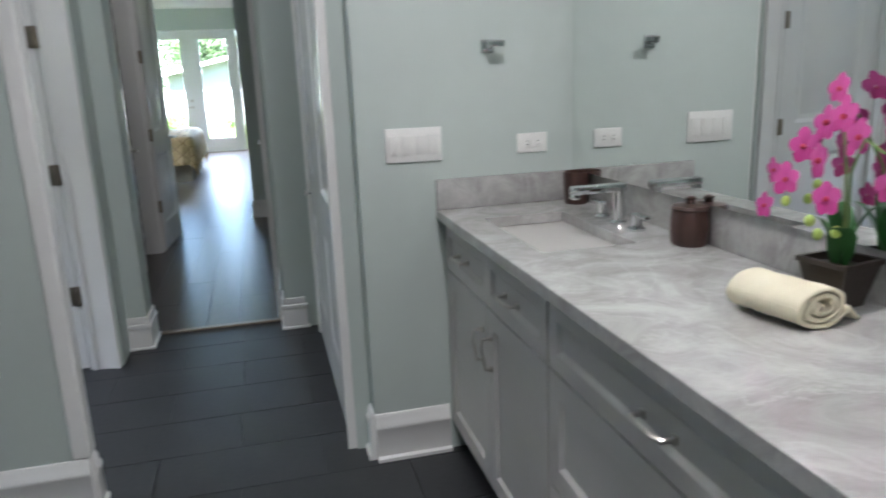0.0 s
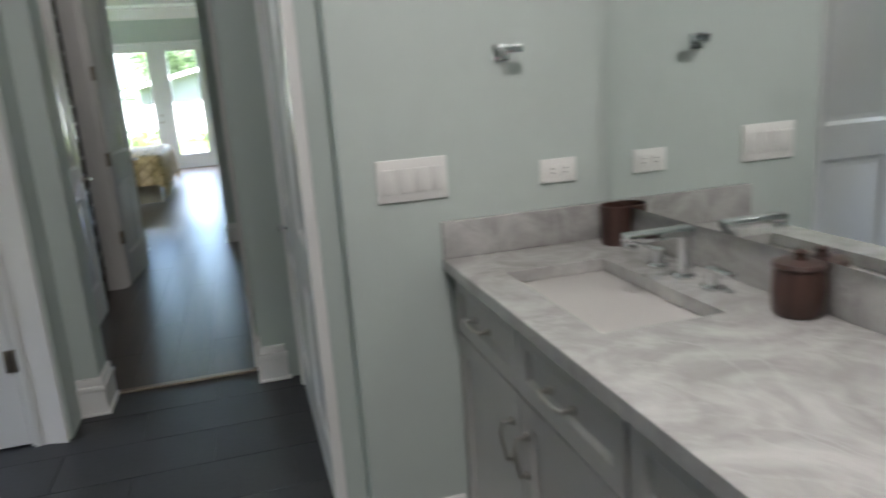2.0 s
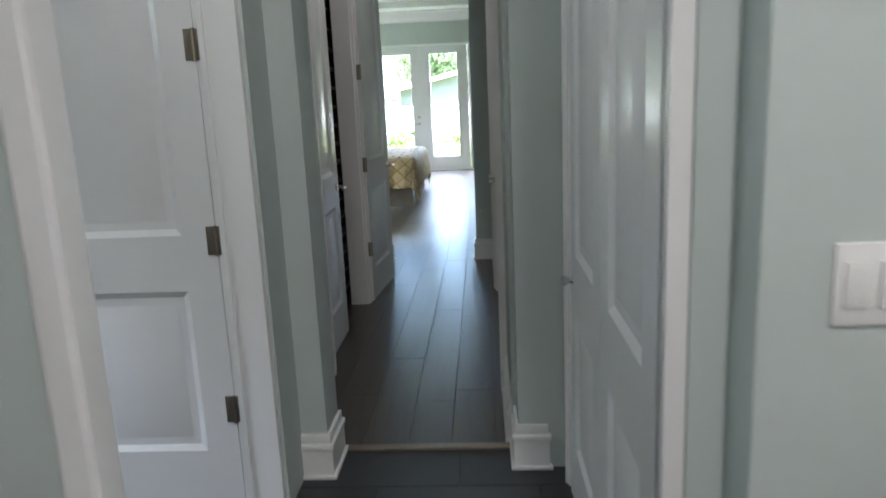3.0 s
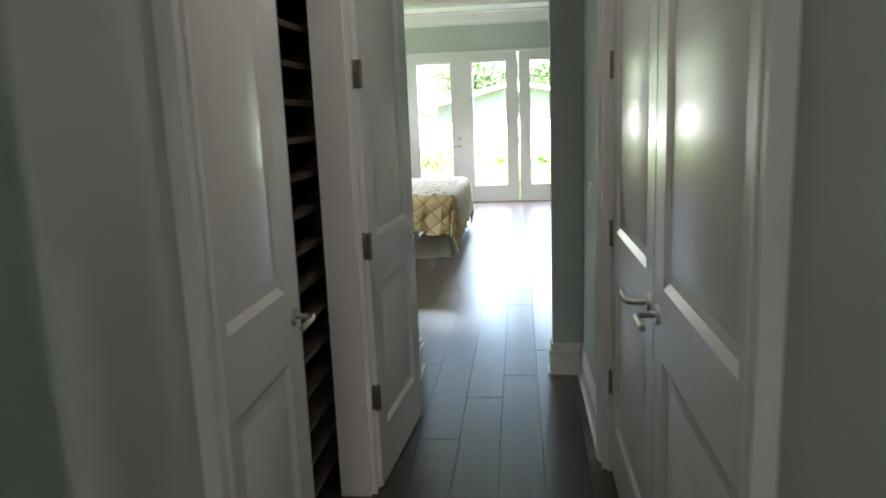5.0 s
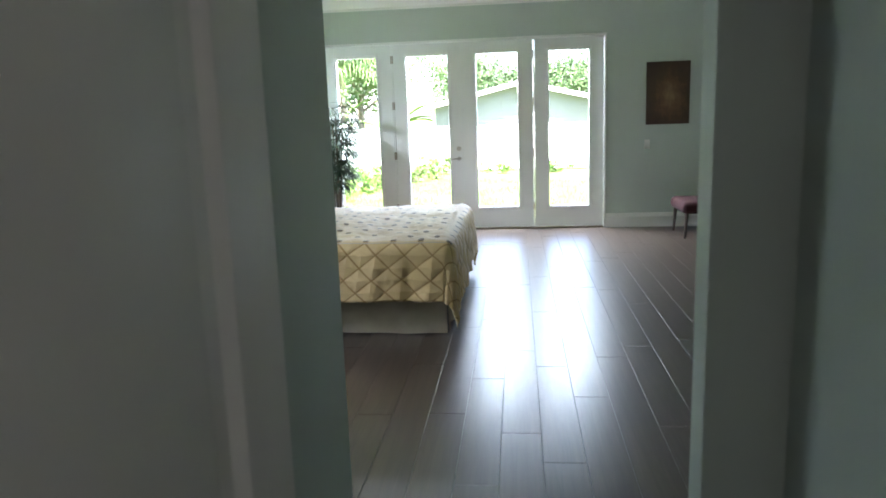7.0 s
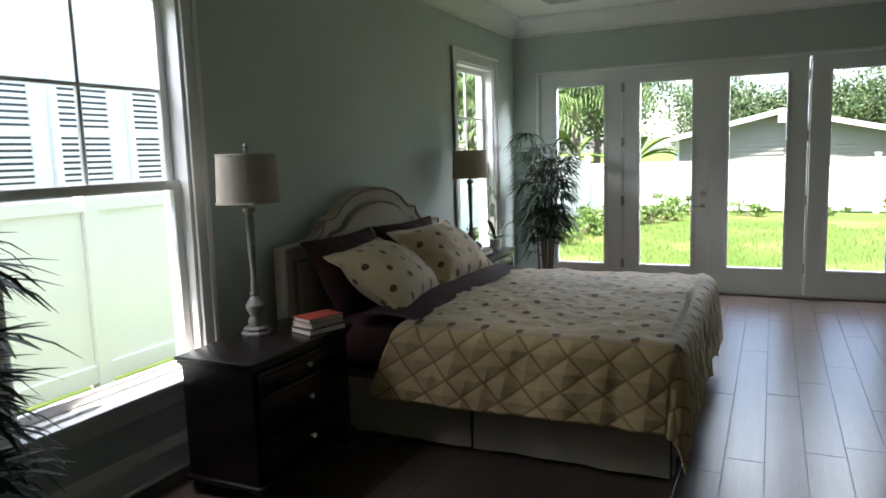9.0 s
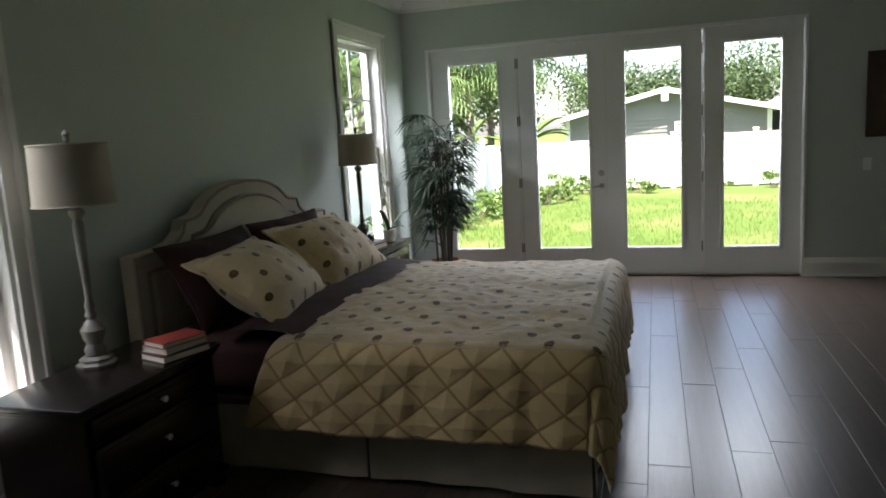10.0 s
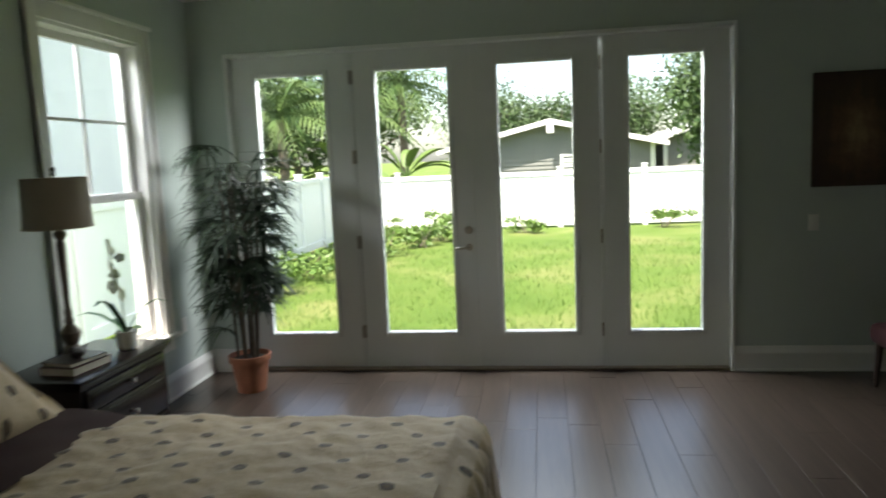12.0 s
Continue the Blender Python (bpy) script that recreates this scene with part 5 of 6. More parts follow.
def table_lamp(x, y, material, label, tint):
    root = thing("table_lamp", label, "table lamp", pose(x, y, NZ), "bedside lamps")
    part("foot", lathe([(0.080, 0), (0.082, 0.012), (0.066, 0.022), (0.070, 0.034), (0.052, 0.044)], 8), material, root, "", 20)
    part("column", lathe([(0.040, 0.0445), (0.044, 0.07), (0.030, 0.095), (0.046, 0.13), (0.050, 0.155), (0.030, 0.185), (0.018, 0.20), (0.024, 0.215), (0.016, 0.235), (0.020, 0.26), (0.013, 0.28), (0.018, 0.44), (0.022, 0.60), (0.016, 0.62), (0.032, 0.645), (0.030, 0.66), (0.010, 0.675), (0.008, 0.74)], 20), material, root, tint)
    bm = bmesh.new()
    seg = 40
    ra, rb, z0, z1 = 0.158, 0.147, 0.68, 0.93
    rings = []
    for r, z in ((ra, z0), (rb, z1), (rb - 0.004, z1), (ra - 0.004, z0)):
        rings.append([bm.verts.new((r * math.cos(2 * math.pi * i / seg), r * math.sin(2 * math.pi * i / seg), z)) for i in range(seg)])
    for a, b in zip(rings, rings[1:] + rings[:1]):
        for i in range(seg):
            bm.faces.new((a[i], a[(i + 1) % seg], b[(i + 1) % seg], b[i]))
    shade = part("shade", bm, M_SHADE, root, "oatmeal drum shade", 40)
    for z, r in ((z0 + 0.004, ra + 0.001), (z1 - 0.004, rb + 0.001)):
        part("shade_rim", tube([(r * math.cos(2 * math.pi * i / 36), r * math.sin(2 * math.pi * i / 36), z) for i in range(37)], 0.004, 6), M_SHADE, shade)
    bm = tube([(0, 0, 0.74), (0, 0, 0.945)], 0.004, 8)
    for k in range(3):
        a = 2 * math.pi * k / 3
        tube([(0, 0, 0.915), ((rb - 0.004) * math.cos(a), (rb - 0.004) * math.sin(a), 0.915)], 0.003, 6, bm)
    part("harp", bm, M_BRONZE, root)
    part("finial", lathe([(0.006, 0.935), (0.013, 0.945), (0.010, 0.955), (0.015, 0.968), (0.004, 0.985)], 14), material, root)
    return root


table_lamp(-2.235, 6.62, M_LAMPGREY, "slim weathered table lamp with oatmeal drum shade on nightstand", "turned weathered grey column")
table_lamp(-2.30, 9.70, M_LAMPBASE, "slim bronze table lamp with oatmeal drum shade on nightstand", "turned bronze column")


def book(m, l, w, t, cover, label):
    root = thing("book", label, "book", m, "bedside books")
    bm = box(0, w, 0, l, 0, 0.003)
    bx(bm, 0, w, 0, l, t - 0.003, t)
    bx(bm, -0.003, 0.001, 0, l, 0.0, t)
    part("cover", bm, cover, root)
    part("page_block", box(0.003, w - 0.004, 0.004, l - 0.004, 0.0035, t - 0.0035), M_PAGES, root, "cream page block")


book(pose(-2.080, 6.70, NZ + 0.0005, 0, 0, -18), 0.235, 0.165, 0.030, M_MAROON, "dark red hardback lying flat on nightstand")
book(pose(-2.075, 6.715, NZ + 0.0315, 0, 0, -14), 0.220, 0.150, 0.026, M_PAGES, "cream paperback lying in a stack")
book(pose(-2.070, 6.715, NZ + 0.0585, 0, 0, -20), 0.215, 0.145, 0.024, M_RED, "red paperback on top of the stack")
book(pose(-2.31, 9.47, NZ + 0.0005, 0, 0, -6), 0.26, 0.19, 0.040, M_MAROON, "maroon hardback below a small figurine")
book(pose(-2.30, 9.48, NZ + 0.041, 0, 0, -10), 0.23, 0.17, 0.022, M_BLACKPOT, "black hardback on a maroon one")
bird = thing("figurine", "small dark bird figurine on stacked books", "figurine", pose(-2.17, 9.56, NZ + 0.0632))
bm = bmesh.new()
bmesh.ops.create_icosphere(bm, subdivisions=3, radius=0.028)
bm.transform(Matrix.Translation((0, 0, 0.026)) @ Matrix.Diagonal((1, 1.5, 0.92, 1)))
k = bmesh.ops.create_icosphere(bm, subdivisions=2, radius=0.016)["verts"]
bmesh.ops.translate(bm, verts=k, vec=(0, -0.038, 0.050))
k = bmesh.ops.create_cone(bm, cap_ends=True, segments=10, radius1=0.014, radius2=0.004, depth=0.05)["verts"]
bmesh.ops.rotate(bm, verts=k, matrix=Matrix.Rotation(radians(-70), 3, "X"))
bmesh.ops.translate(bm, verts=k, vec=(0, 0.050, 0.038))
me = mesh_from(bm, "figurine", 60)
me.materials.append(M_BLACKPOT)
fig = new("bird", me)
fig.parent = bird

white = thing("orchid", "pale orchid in a white pot on the far nightstand", "potted plant", pose(-2.16, 9.95, NZ))
part("pot", lathe([(0.042, 0), (0.050, 0.006), (0.056, 0.10), (0.053, 0.102), (0.048, 0.088)], 26), M_WHITEPOT, white, "white ceramic pot")
bm = bmesh.new()
for a, L, h in ((30, 0.22, 0.16), (140, 0.20, 0.05), (200, 0.24, 0.12), (320, 0.26, 0.06), (260, 0.2, 0.2)):
    c, s = math.cos(radians(a)), math.sin(radians(a))
    strap_leaf(bm, None, [(c * L * f, s * L * f, 0.09 + h * math.sin(f * 2.0)) for f in (0, 0.25, 0.5, 0.75, 1.0)], 0.026)
part("leaves", bm, M_GREENLEAF, white, "", 60)
part("stem", tube([(0, 0, 0.09), (0.0, -0.01, 0.25), (-0.01, -0.03, 0.40), (-0.02, -0.05, 0.52), (-0.02, -0.06, 0.60)], 0.004, 8), M_STEM, white)
for i, (y, z) in enumerate(((-0.02, 0.30), (-0.05, 0.35), (-0.02, 0.41), (-0.06, 0.46), (-0.03, 0.50), (-0.06, 0.54), (-0.04, 0.58))):
    bm = bmesh.new()
    petal_fan(bm, Vector((rng.uniform(-0.03, 0.03), y, z)), (1 + rng.uniform(-0.5, 0.5), rng.uniform(-0.8, 0.3), rng.uniform(-0.2, 0.3)), 0.042 - 0.003 * i, 5, rng)
    part("blossom", bm, M_WHITEPETAL, white, "pale green orchid blossom", 60)


# ---- potted palms, painting, chair ----
def lady_palm(x, y, height, spread, seed, label, canes=9, turn=0):
    r = random.Random(seed)
    root = thing("potted_palm", label, "potted plant", pose(x, y, 0, 0, 0, turn), "lady palms")
    part("pot", lathe([(0.095, 0), (0.10, 0.004), (0.135, 0.225), (0.150, 0.228), (0.152, 0.270), (0.140, 0.272), (0.130, 0.235)], 32), M_TERRA, root, "terracotta pot")
    part("soil", lathe([(0.128, 0.2), (0.129, 0.238), (0.05, 0.245)], 20), M_SOIL, root)
    tops = []
    for k in range(canes):
        a = 2 * math.pi * k / canes + r.uniform(-0.3, 0.3)
        d0, d1 = r.uniform(0.02, 0.09), r.uniform(0.06, 0.16)
        h = height * r.uniform(0.62, 0.93)
        pts = [(math.cos(a) * (d0 + (d1 - d0) * f), math.sin(a) * (d0 + (d1 - d0) * f), 0.22 + (h - 0.22) * f) for f in (0, 0.35, 0.7, 1)]
        part("cane", tube(pts, 0.012, 8, ends=0.008), M_CANE, root)
        tops.append((a, d1, h))
    bm = bmesh.new()
    for k in range(150):
        a0, d1, h = tops[k % len(tops)]
        z = h * r.uniform(0.33, 1.03) + 0.06
        a = a0 + r.uniform(-1.6, 1.6)
        L = r.uniform(0.08, spread * 0.62)
        base = Vector((math.cos(a0) * d1 * z / h, math.sin(a0) * d1 * z / h, z))
        hub = base + Vector((math.cos(a) * L, math.sin(a) * L, r.uniform(0.0, 0.12)))
        tube([base, base.lerp(hub, 0.5) + Vector((0, 0, 0.02)), hub], 0.003, 4, bm)
        n = r.randint(7, 10)
        for i in range(n):
            b = a + (i - (n - 1) / 2) * 0.36 + r.uniform(-0.08, 0.08)
            ll = r.uniform(0.14, 0.25)
            dip = r.uniform(0.05, 0.8)
            c, s = math.cos(b), math.sin(b)
            pts = [hub + Vector((c * ll * f, s * ll * f, 0.02 * f - dip * ll * f * f)) for f in (0.02, 0.35, 0.7, 1.0)]
            strap_leaf(bm, None, pts, 0.0125, 0.3)
    part("foliage", bm, M_PALMLEAF, root, "narrow dark green fan leaves", 60)
    return root


lady_palm(-2.06, 11.26, 1.99, 0.25, 11, "tall lady palm in a terracotta pot by french doors")
lady_palm(-2.06, 4.70, 1.98, 0.52, 23, "lady palm in a terracotta pot beside the window", 8, 40)


def painting_material():
    n = Nodes("painted_canvas")
    v = n.coord("Generated")
    x, y, z = n.split(v)
    dx = n.math("SUBTRACT", x, 0.55)
    dz = n.math("SUBTRACT", z, 0.45)
    d = n.math("SQRT", n.math("ADD", n.math("MULTIPLY", dx, dx), n.math("MULTIPLY", dz, dz)))
    d = n.math("ADD", d, n.math("MULTIPLY", n.math("SUBTRACT", n.noise(7, 6, 0.6, v), 0.5), 0.55))
    col = n.ramp(d, [(0.05, (0.28, 0.18, 0.09)), (0.2, (0.16, 0.085, 0.04)), (0.38, (0.07, 0.038, 0.02)), (0.7, (0.035, 0.018, 0.012))])
    streak = n.noise(3, 6, 0.6, n.scaled(v, (9, 1, 1.2)))
    col = n.mix(n.math("MULTIPLY", streak, 0.4), col, (0.03, 0.015, 0.01))
    return n.done(col, 0.55)


art = thing("painting", "dark brown abstract canvas painting on the bedroom wall", "painting", pose(2.165, BY1, 1.69))
part("canvas", box(-0.265, 0.265, -0.035, -0.001, -0.385, 0.385, 0.004), painting_material(), art)

seat = thing("accent_chair", "dark plum armless upholstered chair on dark wooden legs", "chair", pose(2.62, 11.05, 0, 0, 0, 0))
bm = box(-0.46, 0.30, -0.36, 0.36, 0.29, 0.43, 0.05)
for v in bm.verts:
    if v.co.z > 0.38:
        v.co.z += 0.03 * (1 - (v.co.y / 0.36) ** 2) * (1 - ((v.co.x + 0.08) / 0.4) ** 2)
part("seat", bm, M_CHAIR, seat, "", 60)
bm = box(0.14, 0.27, -0.36, 0.36, 0.36, 0.90, 0.05)
bm.transform(Matrix.Translation((0, 0, 0.4)) @ Matrix.Rotation(radians(7), 4, "Y") @ Matrix.Translation((0, 0, -0.4)))
part("backrest", bm, M_CHAIR, seat, "", 60)
for x, y in ((-0.40, -0.30), (-0.40, 0.30), (0.24, -0.30), (0.24, 0.30)):
    part("leg", tube([(x, y, 0.30), (x + (0.04 if x > 0 else -0.02), y, 0.0)], 0.024, 10, ends=0.014), M_CHAIRLEG, seat)

# closet shelving behind the open closet leaf
tower = thing("closet_shelves", "dark brown shelf tower inside the open closet", "shelving", pose(-0.28, 2.24, 0))
part("side_panel", box(-0.36, 0.0, -0.018, 0.0, 0.0, 2.5), M_CLOSET, tower)
part("side_panel", box(-0.36, 0.0, 0.55, 0.568, 0.0, 2.5), M_CLOSET, tower)
part("back", box(-0.372, -0.36, -0.018, 0.568, 0.0, 2.5), M_CLOSET, tower)
for k in range(19):
    part("shelf", box(-0.36, -0.002, 0.0, 0.55, 0.10 + k * 0.128, 0.120 + k * 0.128), M_CLOSET, tower)
low = thing("closet_shelves", "dark brown low shelves on the closet back wall", "shelving", pose(-1.44, 1.0, 0))
for k in range(3):
    part("shelf", box(0, 0.35, 0, 1.3, 0.5 + 0.6 * k, 0.52 + 0.6 * k), M_CLOSET, low)
for y in (0.0, 1.282):
    part("side_panel", box(0, 0.35, y, y + 0.018, 0, 1.7), M_CLOSET, low)


# ---- outside ----
GZ = -0.16
bm = bmesh.new()
n = 40
ring = []
for i in range(n + 1):
    row = []
    for j in range(n + 1):
        x, y = -600 + 1200 * i / n, -600 + 1200 * j / n
        row.append(bm.verts.new((x, y, GZ - 0.01)))
    ring.append(row)
for i in range(n):
    for j in range(n):
        bm.faces.new((ring[i][j], ring[i + 1][j], ring[i + 1][j + 1], ring[i][j + 1]))
structure("ground", bm, M_LAWN, "mown green lawn")
grng = np.random.default_rng(4)
cnt = 16000
gx, gy = grng.uniform(-4.0, 5.0, cnt), 12.0 + 9.0 * grng.random(cnt) ** 1.6
ga, gh = grng.uniform(0, 6.283, cnt), grng.uniform(0.03, 0.085, cnt)
dx, dy = np.cos(ga) * 0.006, np.sin(ga) * 0.006
lean = grng.uniform(-0.03, 0.03, (cnt, 2))
verts = np.stack([np.stack([gx - dx, gy - dy, np.full(cnt, GZ - 0.012)], 1), np.stack([gx + dx, gy + dy, np.full(cnt, GZ - 0.012)], 1), np.stack([gx + lean[:, 0], gy + lean[:, 1], GZ + gh], 1)], 1).reshape(-1, 3)
me = bpy.data.meshes.new("lawn_blades")
me.from_pydata(verts.tolist(), [], np.arange(cnt * 3).reshape(-1, 3).tolist())
me.materials.append(M_BLADE)
tagged(new("lawn_blades", me), "short green grass blades near the house", "grass", "", "stuff")


def fence(name, x0, y0, x1, y1, height, label, pitch=2.0, mids=True):
    root = thing(name, label, "fence", pose(x0, y0, GZ - 0.02, 0, 0, math.degrees(math.atan2(y1 - y0, x1 - x0))))
    L = math.hypot(x1 - x0, y1 - y0)
    n = max(1, round(L / pitch))
    step = L / n
    for i in range(n + 1):
        bm = box(i * step - 0.06, i * step + 0.06, -0.06, 0.06, 0, height + 0.08)
        bx(bm, i * step - 0.075, i * step + 0.075, -0.075, 0.075, height + 0.08, height + 0.11, 0.01)
        part("post", bm, M_FENCE, root)
    rail_me = panel_me = None
    for i in range(n):
        a, b = i * step + 0.06, (i + 1) * step - 0.06
        if panel_me is None:
            bm = bmesh.new()
            bx(bm, 0, b - a, -0.045, 0.045, height - 0.10, height, 0.004)
            bx(bm, 0, b - a, -0.045, 0.045, 0.06, 0.20, 0.004)
            rail_me = mesh_from(bm, "rail")
            rail_me.materials.append(M_FENCE)
            bm = bmesh.new()
            k = max(3, round((b - a) / 0.3)) if mids else 1
            for j in range(k):
                w = (b - a) / k
                bx(bm, j * w + 0.003, (j + 1) * w - 0.003, -0.018, 0.018, 0.20, height - 0.10)
            panel_me = mesh_from(bm, "panel")
            panel_me.materials.append(M_FENCE)
        for nm, me_ in (("rail", rail_me), ("panel", panel_me)):
            ob = new(nm, me_)
            ob.parent = root
            ob.location = (a, 0, 0)
    return root


fence("fence", -5.5, 24.0, 14.5, 24.0, 1.38, "long white vinyl fence at the end of the lawn")
fence("fence", -4.6, -2.0, -4.6, 23.9, 1.50, "white vinyl fence along the side yard", 1.35, False)


def leaf_cloud(count, centre, size, leaf, seed, shell=0.5):
    """Many small two-faced leaves, gathered in clumps inside an ellipsoid."""
    g = np.random.default_rng(seed)
    clumps = max(4, count // 55)
    p = g.normal(size=(clumps, 3))
    p /= np.linalg.norm(p, axis=1)[:, None]
    p *= (shell + (1 - shell) * g.random((clumps, 1)))
    which = g.integers(0, clumps, count)
    pos = p[which] + g.normal(scale=0.16, size=(count, 3))
    pos = pos * np.array(size) + np.array(centre)
    a = g.normal(size=(count, 3))
    a /= np.linalg.norm(a, axis=1)[:, None]
    b = np.cross(a, g.normal(size=(count, 3)))
    b /= np.linalg.norm(b, axis=1)[:, None] + 1e-9
    s = leaf * g.uniform(0.6, 1.3, (count, 1))
    v = np.stack([pos - a * s, pos + b * s * 0.45, pos + a * s, pos - b * s * 0.45], 1).reshape(-1, 3)
    return v, np.arange(count * 4).reshape(-1, 4)


def leaf_part(name, data, material, parent, label=""):
    v, f = data
    me = bpy.data.meshes.new(name)
    me.from_pydata(v.tolist(), [], f.tolist())
    me.materials.append(material)
    ob = new(name, me)
    ob.parent = parent
    if label:
        ob["label"] = label
    return ob


def shrub(x, y, w, d, h, count, seed, label="low leafy green hedge shrub by the fence"):
    root = thing("shrub", label, "shrub", pose(x, y, GZ - 0.01), "garden shrubs")
    stems = bmesh.new()
    r = random.Random(seed)
    for k in range(5):
        tube([(r.uniform(-w, w) * 0.3, r.uniform(-d, d) * 0.3, 0), (r.uniform(-w, w) * 0.6, r.uniform(-d, d) * 0.6, h * 0.8)], 0.012, 5, stems, 0.006)
    part("stems", stems, M_BARK, root)
    leaf_part("crown", leaf_cloud(count, (0, 0, h * 0.52), (w, d, h * 0.5), 0.055, seed, 0.35), M_HEDGE, root)


for i in range(11):
    shrub(-3.5 + i * 1.6, 23.1 + 0.2 * math.sin(i * 2.1), 0.62, 0.35, 0.42 + 0.12 * math.sin(i * 1.7), 420, 40 + i)
for i in range(8):
    shrub(-3.9 + 0.06 * i * i - (0.5 if i > 5 else 0), 14.9 + i * 1.15, 0.55, 0.75, 0.55 + 0.10 * math.sin(i * 2.3), 620, 60 + i, "leafy green border shrub along the side fence")


def tree(x, y, h, w, count, seed, label):
    r = random.Random(seed)
    root = thing("tree", label, "tree", pose(x, y, GZ - 0.02), "broadleaf trees")
    bm = tube([(0, 0, 0), (0.1, 0.05, h * 0.25), (0.05, -0.1, h * 0.5), (0.15, 0, h * 0.8)], 0.22, 10, None, 0.06)
    for k in range(7):
        a, z = r.uniform(0, 6.28), h * r.uniform(0.3, 0.65)
        tube([(0.08, 0, z), (math.cos(a) * w * 0.35, math.sin(a) * w * 0.35, z + h * 0.12), (math.cos(a) * w * 0.7, math.sin(a) * w * 0.7, z + h * 0.2)], 0.08, 7, bm, 0.02)
    part("trunk", bm, M_BARK, root)
    leaf_part("crown", leaf_cloud(count, (0, 0, h * 0.66), (w, w, h * 0.38), 0.12, seed, 0.3), M_TREE, root, "uneven dark green crown")


def palm(x, y, h, fronds, length, seed, label, thick=0.16, broad=0.0, droop=1.0):
    r = random.Random(seed)
    root = thing("palm_tree", label, "palm tree", pose(x, y, GZ - 0.02), "garden palms")
    part("trunk", tube([(0, 0, 0), (0.06, 0.03, h * 0.5), (0.02, 0.0, h)], thick, 10, None, thick * 0.75), M_BARK, root)
    for k in range(fronds):
        a = 2 * math.pi * k / fronds + r.uniform(-0.2, 0.2)
        e = r.uniform(-0.15, 1.25)
        c, s = math.cos(a), math.sin(a)
        L = length * r.uniform(0.8, 1.1)
        rib = [Vector((c * L * f * math.cos(e), s * L * f * math.cos(e), h + L * f * math.sin(e) - droop * L * 0.55 * f * f)) for f in [q / 9 for q in range(10)]]
        bm = tube(rib, 0.02, 5, None, 0.006)
        if broad:
            strap_leaf(bm, None, rib[2:], broad, 0.3)
        else:
            for i in range(1, 10):
                for side in (-1, 1):
                    for q in (0.0, 0.5):
                        p = rib[i - 1].lerp(rib[i], q)
                        way = Vector((-s * side, c * side, 0)) * 0.75 + (rib[i] - rib[i - 1]).normalized() * 0.6
                        ll = length * 0.24 * math.sin(math.pi * (0.15 + 0.8 * i / 9))
                        strap_leaf(bm, None, [p, p + way * ll * 0.5 + Vector((0, 0, -0.03)), p + way * ll + Vector((0, 0, -ll * 0.5))], 0.025, 0.2)
        part("frond", bm, M_FROND, root)


palm(-7.6, 27.0, 3.2, 22, 2.9, 3, "feathery garden palm beyond the white fence")
palm(-10.2, 28.5, 4.0, 22, 3.0, 4, "feathery garden palm beyond the white fence")
palm(-4.6, 30.5, 4.4, 24, 3.4, 8, "tall feathery garden palm beyond the white fence")
palm(-6.4, 29.5, 3.8, 22, 3.0, 9, "feathery garden palm beyond the white fence")
palm(-3.9, 27.2, 1.3, 12, 1.9, 5, "broad-leaved banana palm beyond the fence", 0.12, 0.18, 0.7)
palm(-5.6, 26.4, 1.5, 11, 1.9, 6, "broad-leaved banana palm beyond the fence", 0.12, 0.17, 0.7)
palm(-8.6, 26.2, 1.4, 11, 2.0, 7, "broad-leaved banana palm beyond the fence", 0.12, 0.17, 0.8)
TREES = ((5.9, 31.0, 5.2, 1.7), (8.2, 34.0, 6.4, 2.4), (11.5, 33.0, 6.5, 2.6), (-12.0, 33.0, 6.5, 3.0), (-7.6, 38.0, 6.6, 3.4), (-9.5, 33.5, 5.4, 2.4), (-2.6, 47.0, 5.6, 3.0), (1.2, 49.0, 5.3, 3.2), (5.0, 50.0, 5.8, 3.0), (9.5, 45.0, 7.0, 3.4), (15.5, 36.0, 7.5, 3.2), (-17.0, 30.0, 6.5, 3.0))
for i, (tx, ty, th, tw) in enumerate(TREES):
    tree(tx, ty, th, tw, 7000, 80 + i, "broadleaf garden tree behind the fence" if ty < 40 else "distant broadleaf tree behind the neighbour house")


